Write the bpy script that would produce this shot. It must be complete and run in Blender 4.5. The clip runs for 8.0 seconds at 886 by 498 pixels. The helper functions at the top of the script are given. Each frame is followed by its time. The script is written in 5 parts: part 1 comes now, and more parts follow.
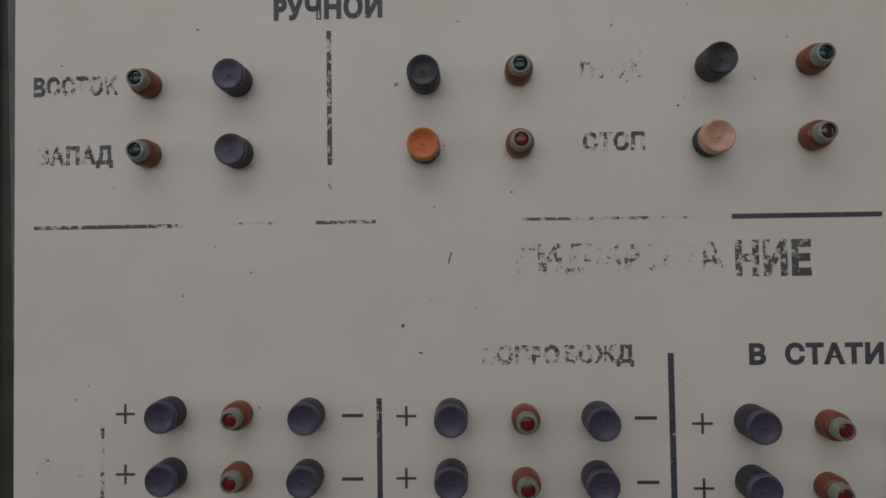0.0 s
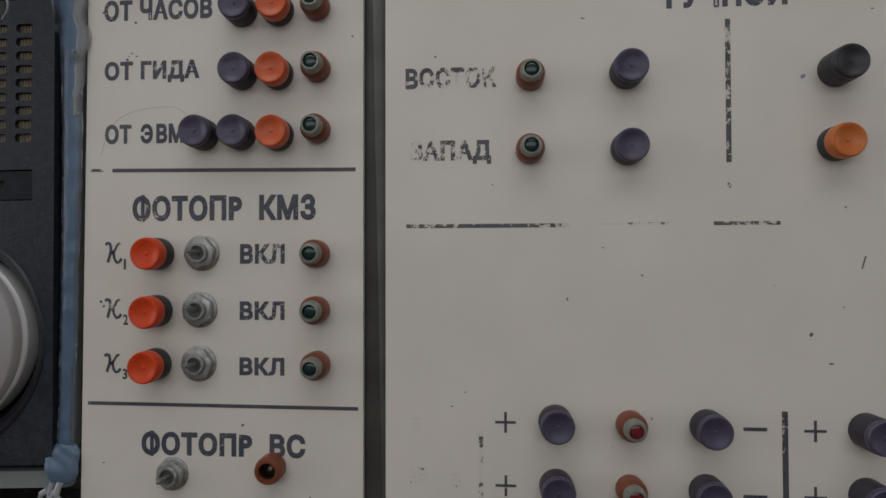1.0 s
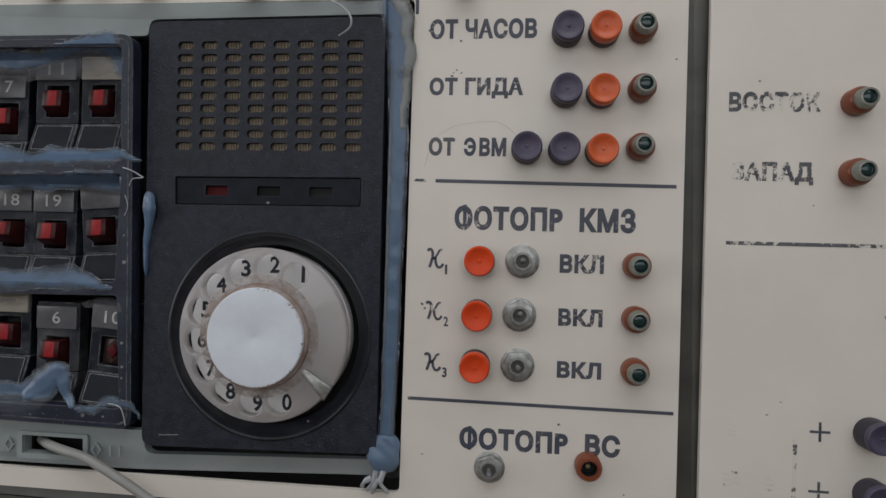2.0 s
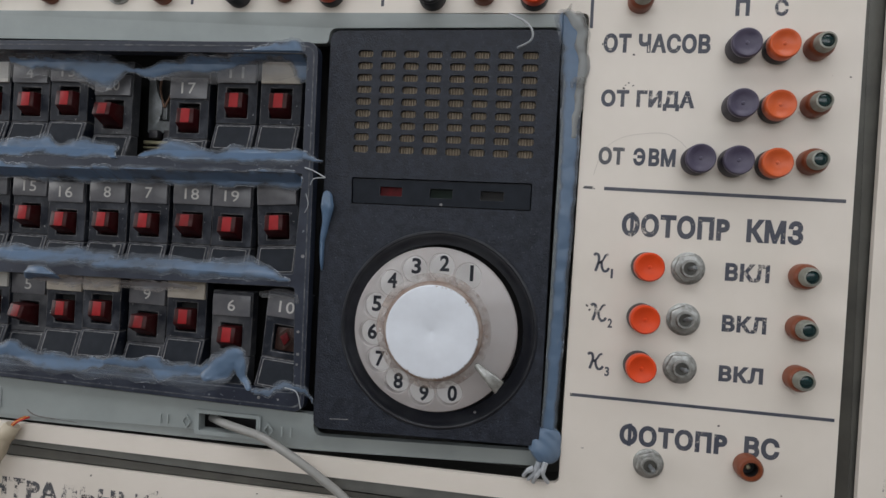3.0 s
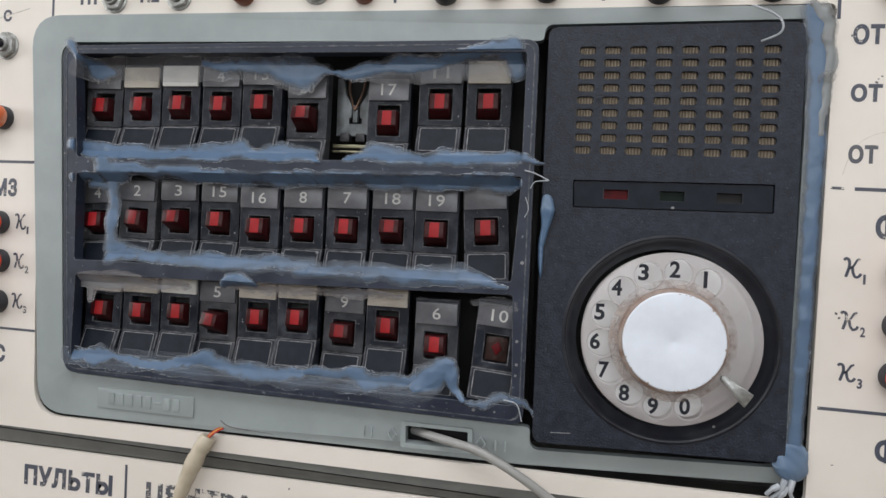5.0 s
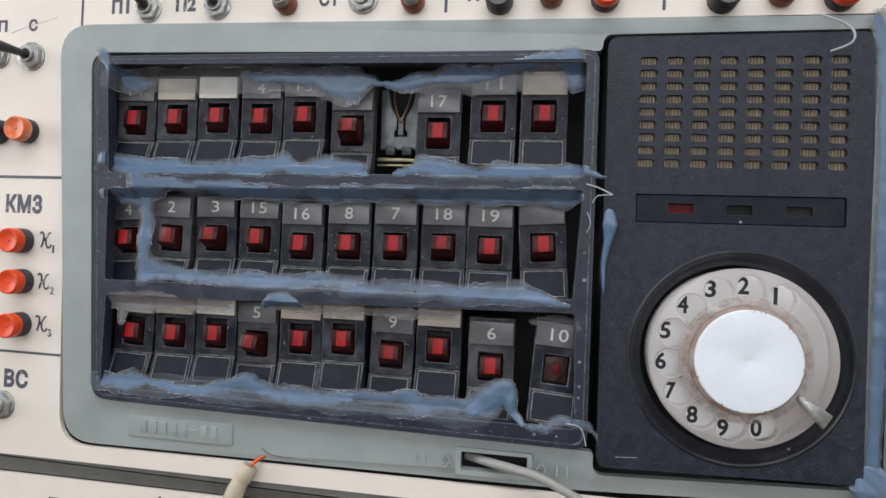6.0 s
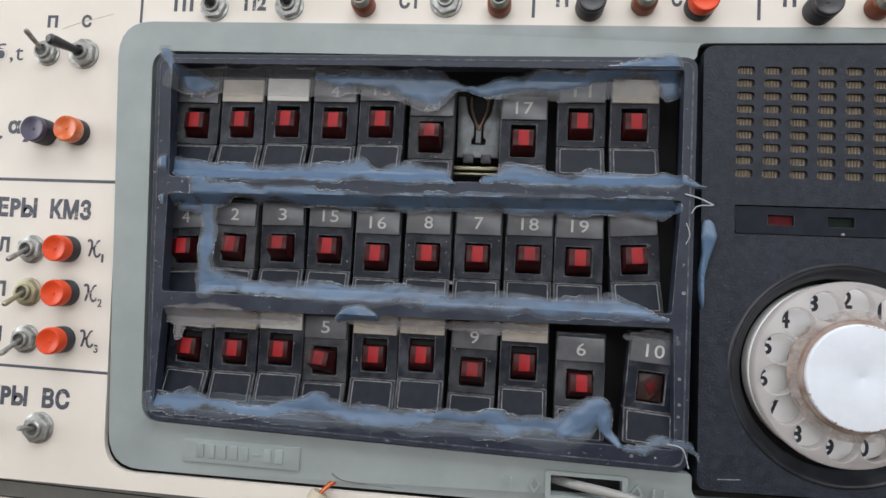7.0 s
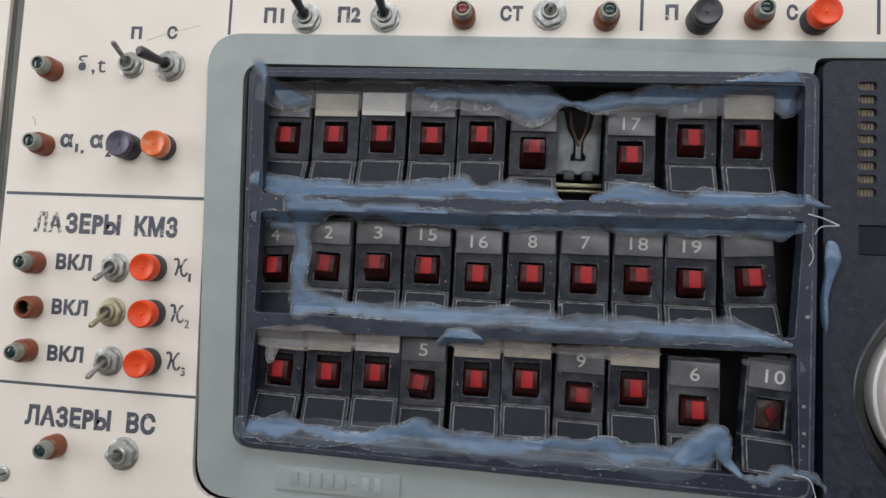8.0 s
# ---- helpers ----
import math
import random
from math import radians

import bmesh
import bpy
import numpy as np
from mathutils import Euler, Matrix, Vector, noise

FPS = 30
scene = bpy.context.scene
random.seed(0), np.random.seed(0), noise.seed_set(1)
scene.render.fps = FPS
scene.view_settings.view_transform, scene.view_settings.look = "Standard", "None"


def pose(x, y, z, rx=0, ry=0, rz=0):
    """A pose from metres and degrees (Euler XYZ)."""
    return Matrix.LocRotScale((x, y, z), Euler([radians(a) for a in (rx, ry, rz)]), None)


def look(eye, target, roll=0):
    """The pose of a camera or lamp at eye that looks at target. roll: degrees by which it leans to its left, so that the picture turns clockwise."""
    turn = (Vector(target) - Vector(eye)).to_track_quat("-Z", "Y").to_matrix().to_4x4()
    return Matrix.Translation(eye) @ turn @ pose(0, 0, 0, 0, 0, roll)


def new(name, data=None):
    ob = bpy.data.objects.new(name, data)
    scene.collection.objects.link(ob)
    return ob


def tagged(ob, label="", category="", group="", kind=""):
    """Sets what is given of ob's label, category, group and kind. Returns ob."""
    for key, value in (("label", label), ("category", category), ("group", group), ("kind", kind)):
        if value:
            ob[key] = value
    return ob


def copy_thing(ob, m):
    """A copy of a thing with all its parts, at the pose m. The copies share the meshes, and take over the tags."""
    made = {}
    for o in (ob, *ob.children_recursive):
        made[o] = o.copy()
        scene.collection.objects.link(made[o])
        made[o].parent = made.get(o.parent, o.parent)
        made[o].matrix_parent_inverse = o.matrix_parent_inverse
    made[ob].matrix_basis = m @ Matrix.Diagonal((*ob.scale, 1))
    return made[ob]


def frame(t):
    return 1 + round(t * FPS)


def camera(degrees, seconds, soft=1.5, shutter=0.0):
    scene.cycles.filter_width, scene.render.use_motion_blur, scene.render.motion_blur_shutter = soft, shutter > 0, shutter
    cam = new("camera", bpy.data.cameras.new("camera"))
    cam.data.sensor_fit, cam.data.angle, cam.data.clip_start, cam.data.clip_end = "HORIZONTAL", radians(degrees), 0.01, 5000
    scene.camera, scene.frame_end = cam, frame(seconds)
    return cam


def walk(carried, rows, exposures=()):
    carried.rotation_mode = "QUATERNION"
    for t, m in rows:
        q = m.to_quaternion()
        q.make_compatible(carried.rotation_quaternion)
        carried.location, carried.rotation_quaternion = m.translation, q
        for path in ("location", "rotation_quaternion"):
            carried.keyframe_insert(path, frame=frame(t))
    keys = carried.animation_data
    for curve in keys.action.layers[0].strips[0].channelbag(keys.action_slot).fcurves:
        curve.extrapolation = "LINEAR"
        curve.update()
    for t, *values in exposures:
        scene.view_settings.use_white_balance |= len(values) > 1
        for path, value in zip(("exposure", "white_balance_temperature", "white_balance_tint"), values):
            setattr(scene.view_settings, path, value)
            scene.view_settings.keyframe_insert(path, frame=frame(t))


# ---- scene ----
cam = camera(75.0, 8.0)
# seconds, eye in metres, yaw, pitch and roll in degrees
PATH = [
    (0, -0.0202, -0.2256, 1.2753, 2.451, 1.418, -0.843),
    (0.2, -0.0480, -0.2240, 1.2753, 2.702, 1.592, -0.720),
    (0.5, -0.0905, -0.2202, 1.2776, 3.313, 1.384, -0.546),
    (0.8, -0.1318, -0.2188, 1.2783, 3.929, 1.458, -0.487),
    (1, -0.1639, -0.2213, 1.2782, 4.388, 1.235, -0.158),
    (1.2, -0.1938, -0.2265, 1.2801, 5.119, 1.397, 0.116),
    (1.5, -0.2328, -0.2316, 1.2832, 5.618, 0.970, 0.566),
    (1.8, -0.2650, -0.2385, 1.2844, 5.824, 0.423, 1.088),
    (2, -0.2850, -0.2451, 1.2852, 5.935, 0.210, 1.588),
    (2.2, -0.3005, -0.2500, 1.2843, 6.268, 0.417, 2.223),
    (3.3, -0.3632, -0.2724, 1.2869, 9.057, -0.786, 3.580),
    (3.5, -0.3744, -0.2756, 1.2861, 9.579, -0.638, 3.642),
    (4, -0.4001, -0.2690, 1.2866, 10.128, -0.672, 3.306),
    (4.5, -0.4228, -0.2696, 1.2830, 10.232, -0.655, 3.125),
    (6, -0.4738, -0.2638, 1.2841, 8.811, 0.701, 2.565),
    (6.5, -0.4962, -0.2593, 1.2812, 7.386, 1.970, 2.628),
    (7, -0.5255, -0.2580, 1.2767, 6.291, 3.082, 2.977),
    (7.5, -0.5509, -0.2518, 1.2792, 5.749, 3.490, 3.152),
    (8, -0.5733, -0.2543, 1.2812, 6.161, 3.634, 3.068),
]


def aim(x, y, z, yaw, pitch, roll):
    """The camera's pose from its eye, yaw to the left, pitch up and roll."""
    a, b = radians(yaw), radians(pitch)
    ahead = Vector((-math.sin(a) * math.cos(b), math.cos(a) * math.cos(b), math.sin(b)))
    return look((x, y, z), Vector((x, y, z)) + ahead, roll)


walk(cam, [(t, aim(*row)) for t, *row in PATH], [(0, -1.38), (1, -1.29), (1.5, -1.12), (2, -0.92), (2.2, -0.82), (3.3, -0.46), (4, -0.26), (4.5, -0.14), (6.5, 0.1), (7.5, 0.08), (8, -0.08)])

# ---- world and light: area lamps as daylight from assumed, unseen windows and a skylight ----
world = bpy.data.worlds.new("sky")
scene.world = world
world.use_nodes = True
sky = world.node_tree.nodes.new("ShaderNodeTexSky")
sky.sky_type, sky.sun_disc = "NISHITA", False
sky.sun_elevation, sky.sun_rotation = radians(40), radians(200)
world.node_tree.links.new(sky.outputs[0], world.node_tree.nodes["Background"].inputs[0])
world.node_tree.nodes["Background"].inputs[1].default_value = 0.05


def assumed_light(name, x, y, z, width, height, watts, turn, colour):
    lamp = bpy.data.lights.new(name, "AREA")
    lamp.shape, lamp.size, lamp.size_y, lamp.energy, lamp.color = "RECTANGLE", width, height, watts, colour
    ob = new(name, lamp)
    ob.matrix_world = pose(x, y, z, 90, 0, turn)
    return ob


# added lamps, placed and balanced to shape the shading on the panels
assumed_light("west_assumed_daylight", -2.93, -1.0, 1.75, 1.4, 1.4, 29, -90, (0.98, 0.975, 0.98))
assumed_light("east_assumed_daylight", 2.43, -1.0, 1.75, 1.4, 1.4, 9, 90, (0.98, 0.975, 0.98))
assumed_light("south_assumed_daylight", -0.35, -2.44, 2.0, 3.2, 0.8, 24, 0, (0.97, 0.975, 0.99))
roof = assumed_light("overhead_assumed_daylight", -0.35, -0.9, 2.74, 2.4, 0.9, 30, 0, (0.97, 0.975, 0.99))
roof.matrix_world = pose(-0.35, -0.9, 2.76)


# ---- materials ----
def material(name, colour, rough=0.5, metal=0.0, colour2=None, scale=400.0, low=0.35, high=0.7, bump=0.0, bump_scale=None,
             rough2=None, detail=4.0, speck=None, speck_scale=900.0, speck_at=0.72, coat=0.0, shine=0.5):
    """A surface of one paint or plastic, with a second tone in patches, fine relief and specks."""
    m = bpy.data.materials.new(name)
    m.use_nodes = True
    nt = m.node_tree
    bs = nt.nodes["Principled BSDF"]
    bs.inputs["Base Color"].default_value = (*colour, 1)
    bs.inputs["Roughness"].default_value = rough
    bs.inputs["Metallic"].default_value = metal
    bs.inputs["Coat Weight"].default_value = coat
    bs.inputs["Specular IOR Level"].default_value = shine
    co = nt.nodes.new("ShaderNodeTexCoord")
    info = nt.nodes.new("ShaderNodeObjectInfo")
    shift = nt.nodes.new("ShaderNodeVectorMath")
    shift.operation = "ADD"
    nt.links.new(co.outputs["Object"], shift.inputs[0])
    nt.links.new(info.outputs["Random"], shift.inputs[1])

    def noise_at(sc, det, a, b):
        n = nt.nodes.new("ShaderNodeTexNoise")
        n.inputs["Scale"].default_value, n.inputs["Detail"].default_value, n.inputs["Roughness"].default_value = sc, det, 0.6
        nt.links.new(shift.outputs[0], n.inputs["Vector"])
        r = nt.nodes.new("ShaderNodeMapRange")
        r.inputs["From Min"].default_value, r.inputs["From Max"].default_value = a, b
        nt.links.new(n.outputs[0], r.inputs["Value"])
        return r.outputs[0]

    last = None
    if colour2:
        mix = nt.nodes.new("ShaderNodeMix")
        mix.data_type = "RGBA"
        mix.inputs[6].default_value, mix.inputs[7].default_value = (*colour, 1), (*colour2, 1)
        fac = noise_at(scale, detail, low, high)
        nt.links.new(fac, mix.inputs[0])
        last = mix.outputs[2]
        if rough2 is not None:
            r = nt.nodes.new("ShaderNodeMapRange")
            r.inputs["To Min"].default_value, r.inputs["To Max"].default_value = rough, rough2
            nt.links.new(fac, r.inputs["Value"])
            nt.links.new(r.outputs[0], bs.inputs["Roughness"])
    if speck:
        mix = nt.nodes.new("ShaderNodeMix")
        mix.data_type = "RGBA"
        mix.inputs[6].default_value, mix.inputs[7].default_value = (*colour, 1), (*speck, 1)
        if last:
            nt.links.new(last, mix.inputs[6])
        nt.links.new(noise_at(speck_scale, 2.0, speck_at, speck_at + 0.03), mix.inputs[0])
        last = mix.outputs[2]
    if last:
        nt.links.new(last, bs.inputs["Base Color"])
    if bump:
        b = nt.nodes.new("ShaderNodeBump")
        b.inputs["Strength"].default_value, b.inputs["Distance"].default_value = bump, 0.0004
        nt.links.new(noise_at(bump_scale or scale * 3, 3.0, 0.0, 1.0), b.inputs["Height"])
        nt.links.new(b.outputs[0], bs.inputs["Normal"])
    return m


def see_through(m, amount, scale=0.0, low=0.4, high=0.6, fine=5.0):
    """Lets light through part of the surface, evenly or where the paint or film is worn away."""
    nt = m.node_tree
    out, bs = nt.nodes["Material Output"], nt.nodes["Principled BSDF"]
    clear, mix = nt.nodes.new("ShaderNodeBsdfTransparent"), nt.nodes.new("ShaderNodeMixShader")
    nt.links.new(bs.outputs[0], mix.inputs[1])
    nt.links.new(clear.outputs[0], mix.inputs[2])
    nt.links.new(mix.outputs[0], out.inputs[0])
    mix.inputs[0].default_value = amount
    if scale:
        geo = nt.nodes.new("ShaderNodeNewGeometry")
        n, big = nt.nodes.new("ShaderNodeTexNoise"), nt.nodes.new("ShaderNodeTexNoise")
        n.inputs["Scale"].default_value, n.inputs["Detail"].default_value, n.inputs["Roughness"].default_value = scale, fine, 0.75
        big.inputs["Scale"].default_value, big.inputs["Detail"].default_value = scale / 9, 1.0
        add = nt.nodes.new("ShaderNodeMath")
        add.operation = "MULTIPLY_ADD"
        add.inputs[1].default_value = 0.5
        r = nt.nodes.new("ShaderNodeMapRange")
        r.inputs["From Min"].default_value, r.inputs["From Max"].default_value = low + 0.25, high + 0.25
        r.inputs["To Max"].default_value = amount
        for one in (n, big):
            nt.links.new(geo.outputs["Position"], one.inputs["Vector"])
        nt.links.new(big.outputs[0], add.inputs[0])
        nt.links.new(n.outputs[0], add.inputs[2])
        nt.links.new(add.outputs[0], r.inputs["Value"])
        nt.links.new(r.outputs[0], mix.inputs[0])
    return m


CREAM = material("cream_enamel", (0.75, 0.70, 0.645), 0.38, colour2=(0.68, 0.635, 0.575), scale=22, low=0.3, high=0.75, bump=0.05, bump_scale=300,
                 speck=(0.26, 0.22, 0.18), speck_scale=200, speck_at=0.765)
GREY = material("grey_green_plastic", (0.308, 0.346, 0.350), 0.42, colour2=(0.258, 0.292, 0.295), scale=30, bump=0.08, bump_scale=900,
                speck=(0.12, 0.12, 0.11), speck_scale=300, speck_at=0.8)
STRIP = material("dull_grey_metal", (0.115, 0.115, 0.105), 0.5, 0.3, colour2=(0.08, 0.08, 0.075), scale=60, bump=0.1, bump_scale=700)
DARK = material("blue_black_plastic", (0.011, 0.016, 0.031), 0.42, colour2=(0.031, 0.040, 0.064), scale=60, low=0.38, high=0.78, bump=0.25, bump_scale=900,
                speck=(0.13, 0.145, 0.17), speck_scale=420, speck_at=0.69, rough2=0.62, shine=0.45)
WORN = material("worn_pale_edge", (0.040, 0.047, 0.062), 0.5, colour2=(0.15, 0.155, 0.165), scale=260, low=0.42, high=0.68, shine=0.4)
EDGE = material("handled_edge_and_lip_highlight", (0.030, 0.033, 0.041), 0.5, colour2=(0.12, 0.12, 0.128), scale=240, low=0.40, high=0.62, shine=0.4)
PADDARK = material("smooth_dark_inset", (0.004, 0.007, 0.013), 0.5, colour2=(0.011, 0.015, 0.023), scale=150, shine=0.2)
FACE = material("grained_black_plastic", (0.007, 0.010, 0.018), 0.48, colour2=(0.022, 0.028, 0.043), scale=300, bump=0.9, bump_scale=1000, rough2=0.62,
                speck=(0.046, 0.053, 0.070), speck_scale=900, speck_at=0.68, shine=0.36)
PHONEEDGE = material("rubbed_black_edge", (0.014, 0.017, 0.025), 0.45, colour2=(0.060, 0.064, 0.072), scale=90, low=0.5, high=0.75, shine=0.35)
RING = material("glossy_black_ring", (0.010, 0.012, 0.018), 0.30, colour2=(0.030, 0.034, 0.042), scale=90, low=0.45, high=0.8, rough2=0.5)
# near-black: shade inside recesses, slots and cavities is put into this colour
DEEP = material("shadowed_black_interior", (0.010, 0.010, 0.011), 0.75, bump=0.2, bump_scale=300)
KEYBODY = material("dusty_key_plastic", (0.007, 0.010, 0.018), 0.45, colour2=(0.080, 0.087, 0.106), scale=95, low=0.46, high=0.86, rough2=0.7,
                   bump=0.2, bump_scale=900, speck=(0.26, 0.26, 0.27), speck_scale=480, speck_at=0.71, shine=0.25)
KEYDUST = material("grimy_key_plastic", (0.007, 0.010, 0.018), 0.45, colour2=(0.100, 0.102, 0.110), scale=70, low=0.30, high=0.72, rough2=0.7,
                   bump=0.2, bump_scale=900, speck=(0.26, 0.26, 0.27), speck_scale=480, speck_at=0.71, shine=0.25)
OUTLINE = material("worn_white_outline", (0.25, 0.25, 0.26), 0.6, colour2=(0.06, 0.06, 0.065), scale=300)
TAG = material("grey_translucent_tag", (0.098, 0.102, 0.118), 0.28, colour2=(0.148, 0.150, 0.165), scale=120, bump=0.1, bump_scale=500)
PAPER = material("yellowed_paper", (0.40, 0.36, 0.31), 0.6, colour2=(0.52, 0.49, 0.44), scale=70)
WHITE = material("white_paper", (0.72, 0.72, 0.70), 0.5, colour2=(0.62, 0.61, 0.58), scale=70)
DIGIT = material("pale_digit_paint", (0.55, 0.55, 0.54), 0.6)
# cap body: dark red plastic, deepened further for shade inside the key window
RED = material("shade_deepened_red_plastic", (0.036, 0.004, 0.005), 0.30, colour2=(0.050, 0.022, 0.020), scale=150, low=0.5, high=0.8, rough2=0.5, shine=0.22)
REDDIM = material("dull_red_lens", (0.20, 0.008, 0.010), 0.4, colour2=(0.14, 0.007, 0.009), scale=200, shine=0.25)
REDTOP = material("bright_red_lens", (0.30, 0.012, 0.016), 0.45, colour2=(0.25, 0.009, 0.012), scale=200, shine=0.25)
PURPLE = material("violet_grey_plastic", (0.054, 0.046, 0.086), 0.38, colour2=(0.078, 0.068, 0.110), scale=160, bump=0.08, bump_scale=500)
# the violet of the caps again, darkened for the shaded button sides
DUSK = material("side_shaded_violet_plastic", (0.020, 0.018, 0.028), 0.42, colour2=(0.032, 0.029, 0.042), scale=160)
BLACK = material("black_plastic", (0.020, 0.020, 0.026), 0.4, colour2=(0.035, 0.035, 0.042), scale=160)
ORANGE = material("orange_plastic", (0.62, 0.105, 0.022), 0.34, colour2=(0.54, 0.085, 0.020), scale=120, bump=0.06, bump_scale=400)
REDCAP = material("red_orange_plastic", (0.70, 0.066, 0.013), 0.36, colour2=(0.60, 0.054, 0.012), scale=120, shine=0.3)
BROKEN = material("charred_red_plastic", (0.020, 0.009, 0.008), 0.4, colour2=(0.045, 0.022, 0.018), scale=220, shine=0.35)
AMBER = material("faded_orange_plastic", (0.58, 0.155, 0.028), 0.34, colour2=(0.50, 0.125, 0.025), scale=120)
PALE = material("worn_pale_orange_plastic", (0.62, 0.125, 0.030), 0.30, colour2=(0.62, 0.38, 0.28), scale=150, low=0.50, high=0.72)
CHALK = material("chalky_orange_plastic", (0.52, 0.25, 0.15), 0.4, colour2=(0.60, 0.40, 0.30), scale=180)
BROWN = material("brown_bakelite", (0.19, 0.052, 0.022), 0.34, colour2=(0.17, 0.040, 0.016), scale=200, bump=0.05)
COLLAR = material("grey_lamp_collar", (0.27, 0.28, 0.25), 0.35, 0.3, colour2=(0.20, 0.20, 0.17), scale=300)
GREENLENS = material("dark_green_lens", (0.003, 0.026, 0.028), 0.20, colour2=(0.002, 0.016, 0.018), scale=300, coat=0.2)
REDLENS = material("dark_red_lens", (0.17, 0.008, 0.012), 0.20, colour2=(0.11, 0.005, 0.008), scale=300, coat=0.25)
PLUMLENS = material("dark_plum_lens", (0.060, 0.012, 0.022), 0.12, coat=0.6)
NICKEL = material("dull_nickel", (0.44, 0.45, 0.445), 0.30, 0.65, colour2=(0.22, 0.22, 0.205), scale=350, rough2=0.5, bump=0.06)
BRASSY = material("yellowed_nickel", (0.40, 0.37, 0.25), 0.36, 0.65, colour2=(0.33, 0.31, 0.22), scale=350, rough2=0.5)
# non-metallic bluish white: the sky mirrored in the aluminium is put into the colour
DIALCAP = material("sky_tinted_aluminium_disc", (0.74, 0.79, 0.87), 0.55, 0.0, colour2=(0.66, 0.70, 0.77), scale=60)
DIALPLATE = material("white_number_plate", (0.86, 0.86, 0.87), 0.4, colour2=(0.80, 0.80, 0.80), scale=70)
NUMBER = material("dark_blue_number", (0.010, 0.014, 0.026), 0.45)
CLOTH = material("beige_grille_cloth", (0.30, 0.25, 0.19), 0.8, colour2=(0.40, 0.335, 0.26), scale=900)
ribs, weave = CLOTH.node_tree.nodes.new("ShaderNodeTexWave"), CLOTH.node_tree.nodes.new("ShaderNodeBump")
ribs.bands_direction = "X"
ribs.inputs["Scale"].default_value, ribs.inputs["Distortion"].default_value, ribs.inputs["Detail Scale"].default_value = 230, 1.2, 3.0
weave.inputs["Strength"].default_value, weave.inputs["Distance"].default_value = 1.0, 0.0006
CLOTH.node_tree.links.new(CLOTH.node_tree.nodes["Texture Coordinate"].outputs["Object"], ribs.inputs["Vector"])
# grooves between the ribs are coloured darker, adding shade to the weak relief
shade, before = CLOTH.node_tree.nodes.new("ShaderNodeMix"), CLOTH.node_tree.nodes["Principled BSDF"].inputs["Base Color"].links[0].from_socket
shade.data_type, shade.inputs[6].default_value = "RGBA", (0.17, 0.135, 0.095, 1)
CLOTH.node_tree.links.new(ribs.outputs[0], shade.inputs[0])
CLOTH.node_tree.links.new(before, shade.inputs[7])
CLOTH.node_tree.links.new(shade.outputs[2], CLOTH.node_tree.nodes["Principled BSDF"].inputs["Base Color"])
CLOTH.node_tree.links.new(ribs.outputs[0], weave.inputs["Height"])
CLOTH.node_tree.links.new(weave.outputs[0], CLOTH.node_tree.nodes["Principled BSDF"].inputs["Normal"])
GOOTHICK = material("thick_blue_sealant", (0.085, 0.148, 0.245), 0.30, colour2=(0.125, 0.172, 0.240), scale=45, detail=1.5, bump=0.15, bump_scale=160)
GOOD = material("pale_sealant_threads", (0.42, 0.44, 0.46), 0.35, colour2=(0.30, 0.33, 0.37), scale=120)


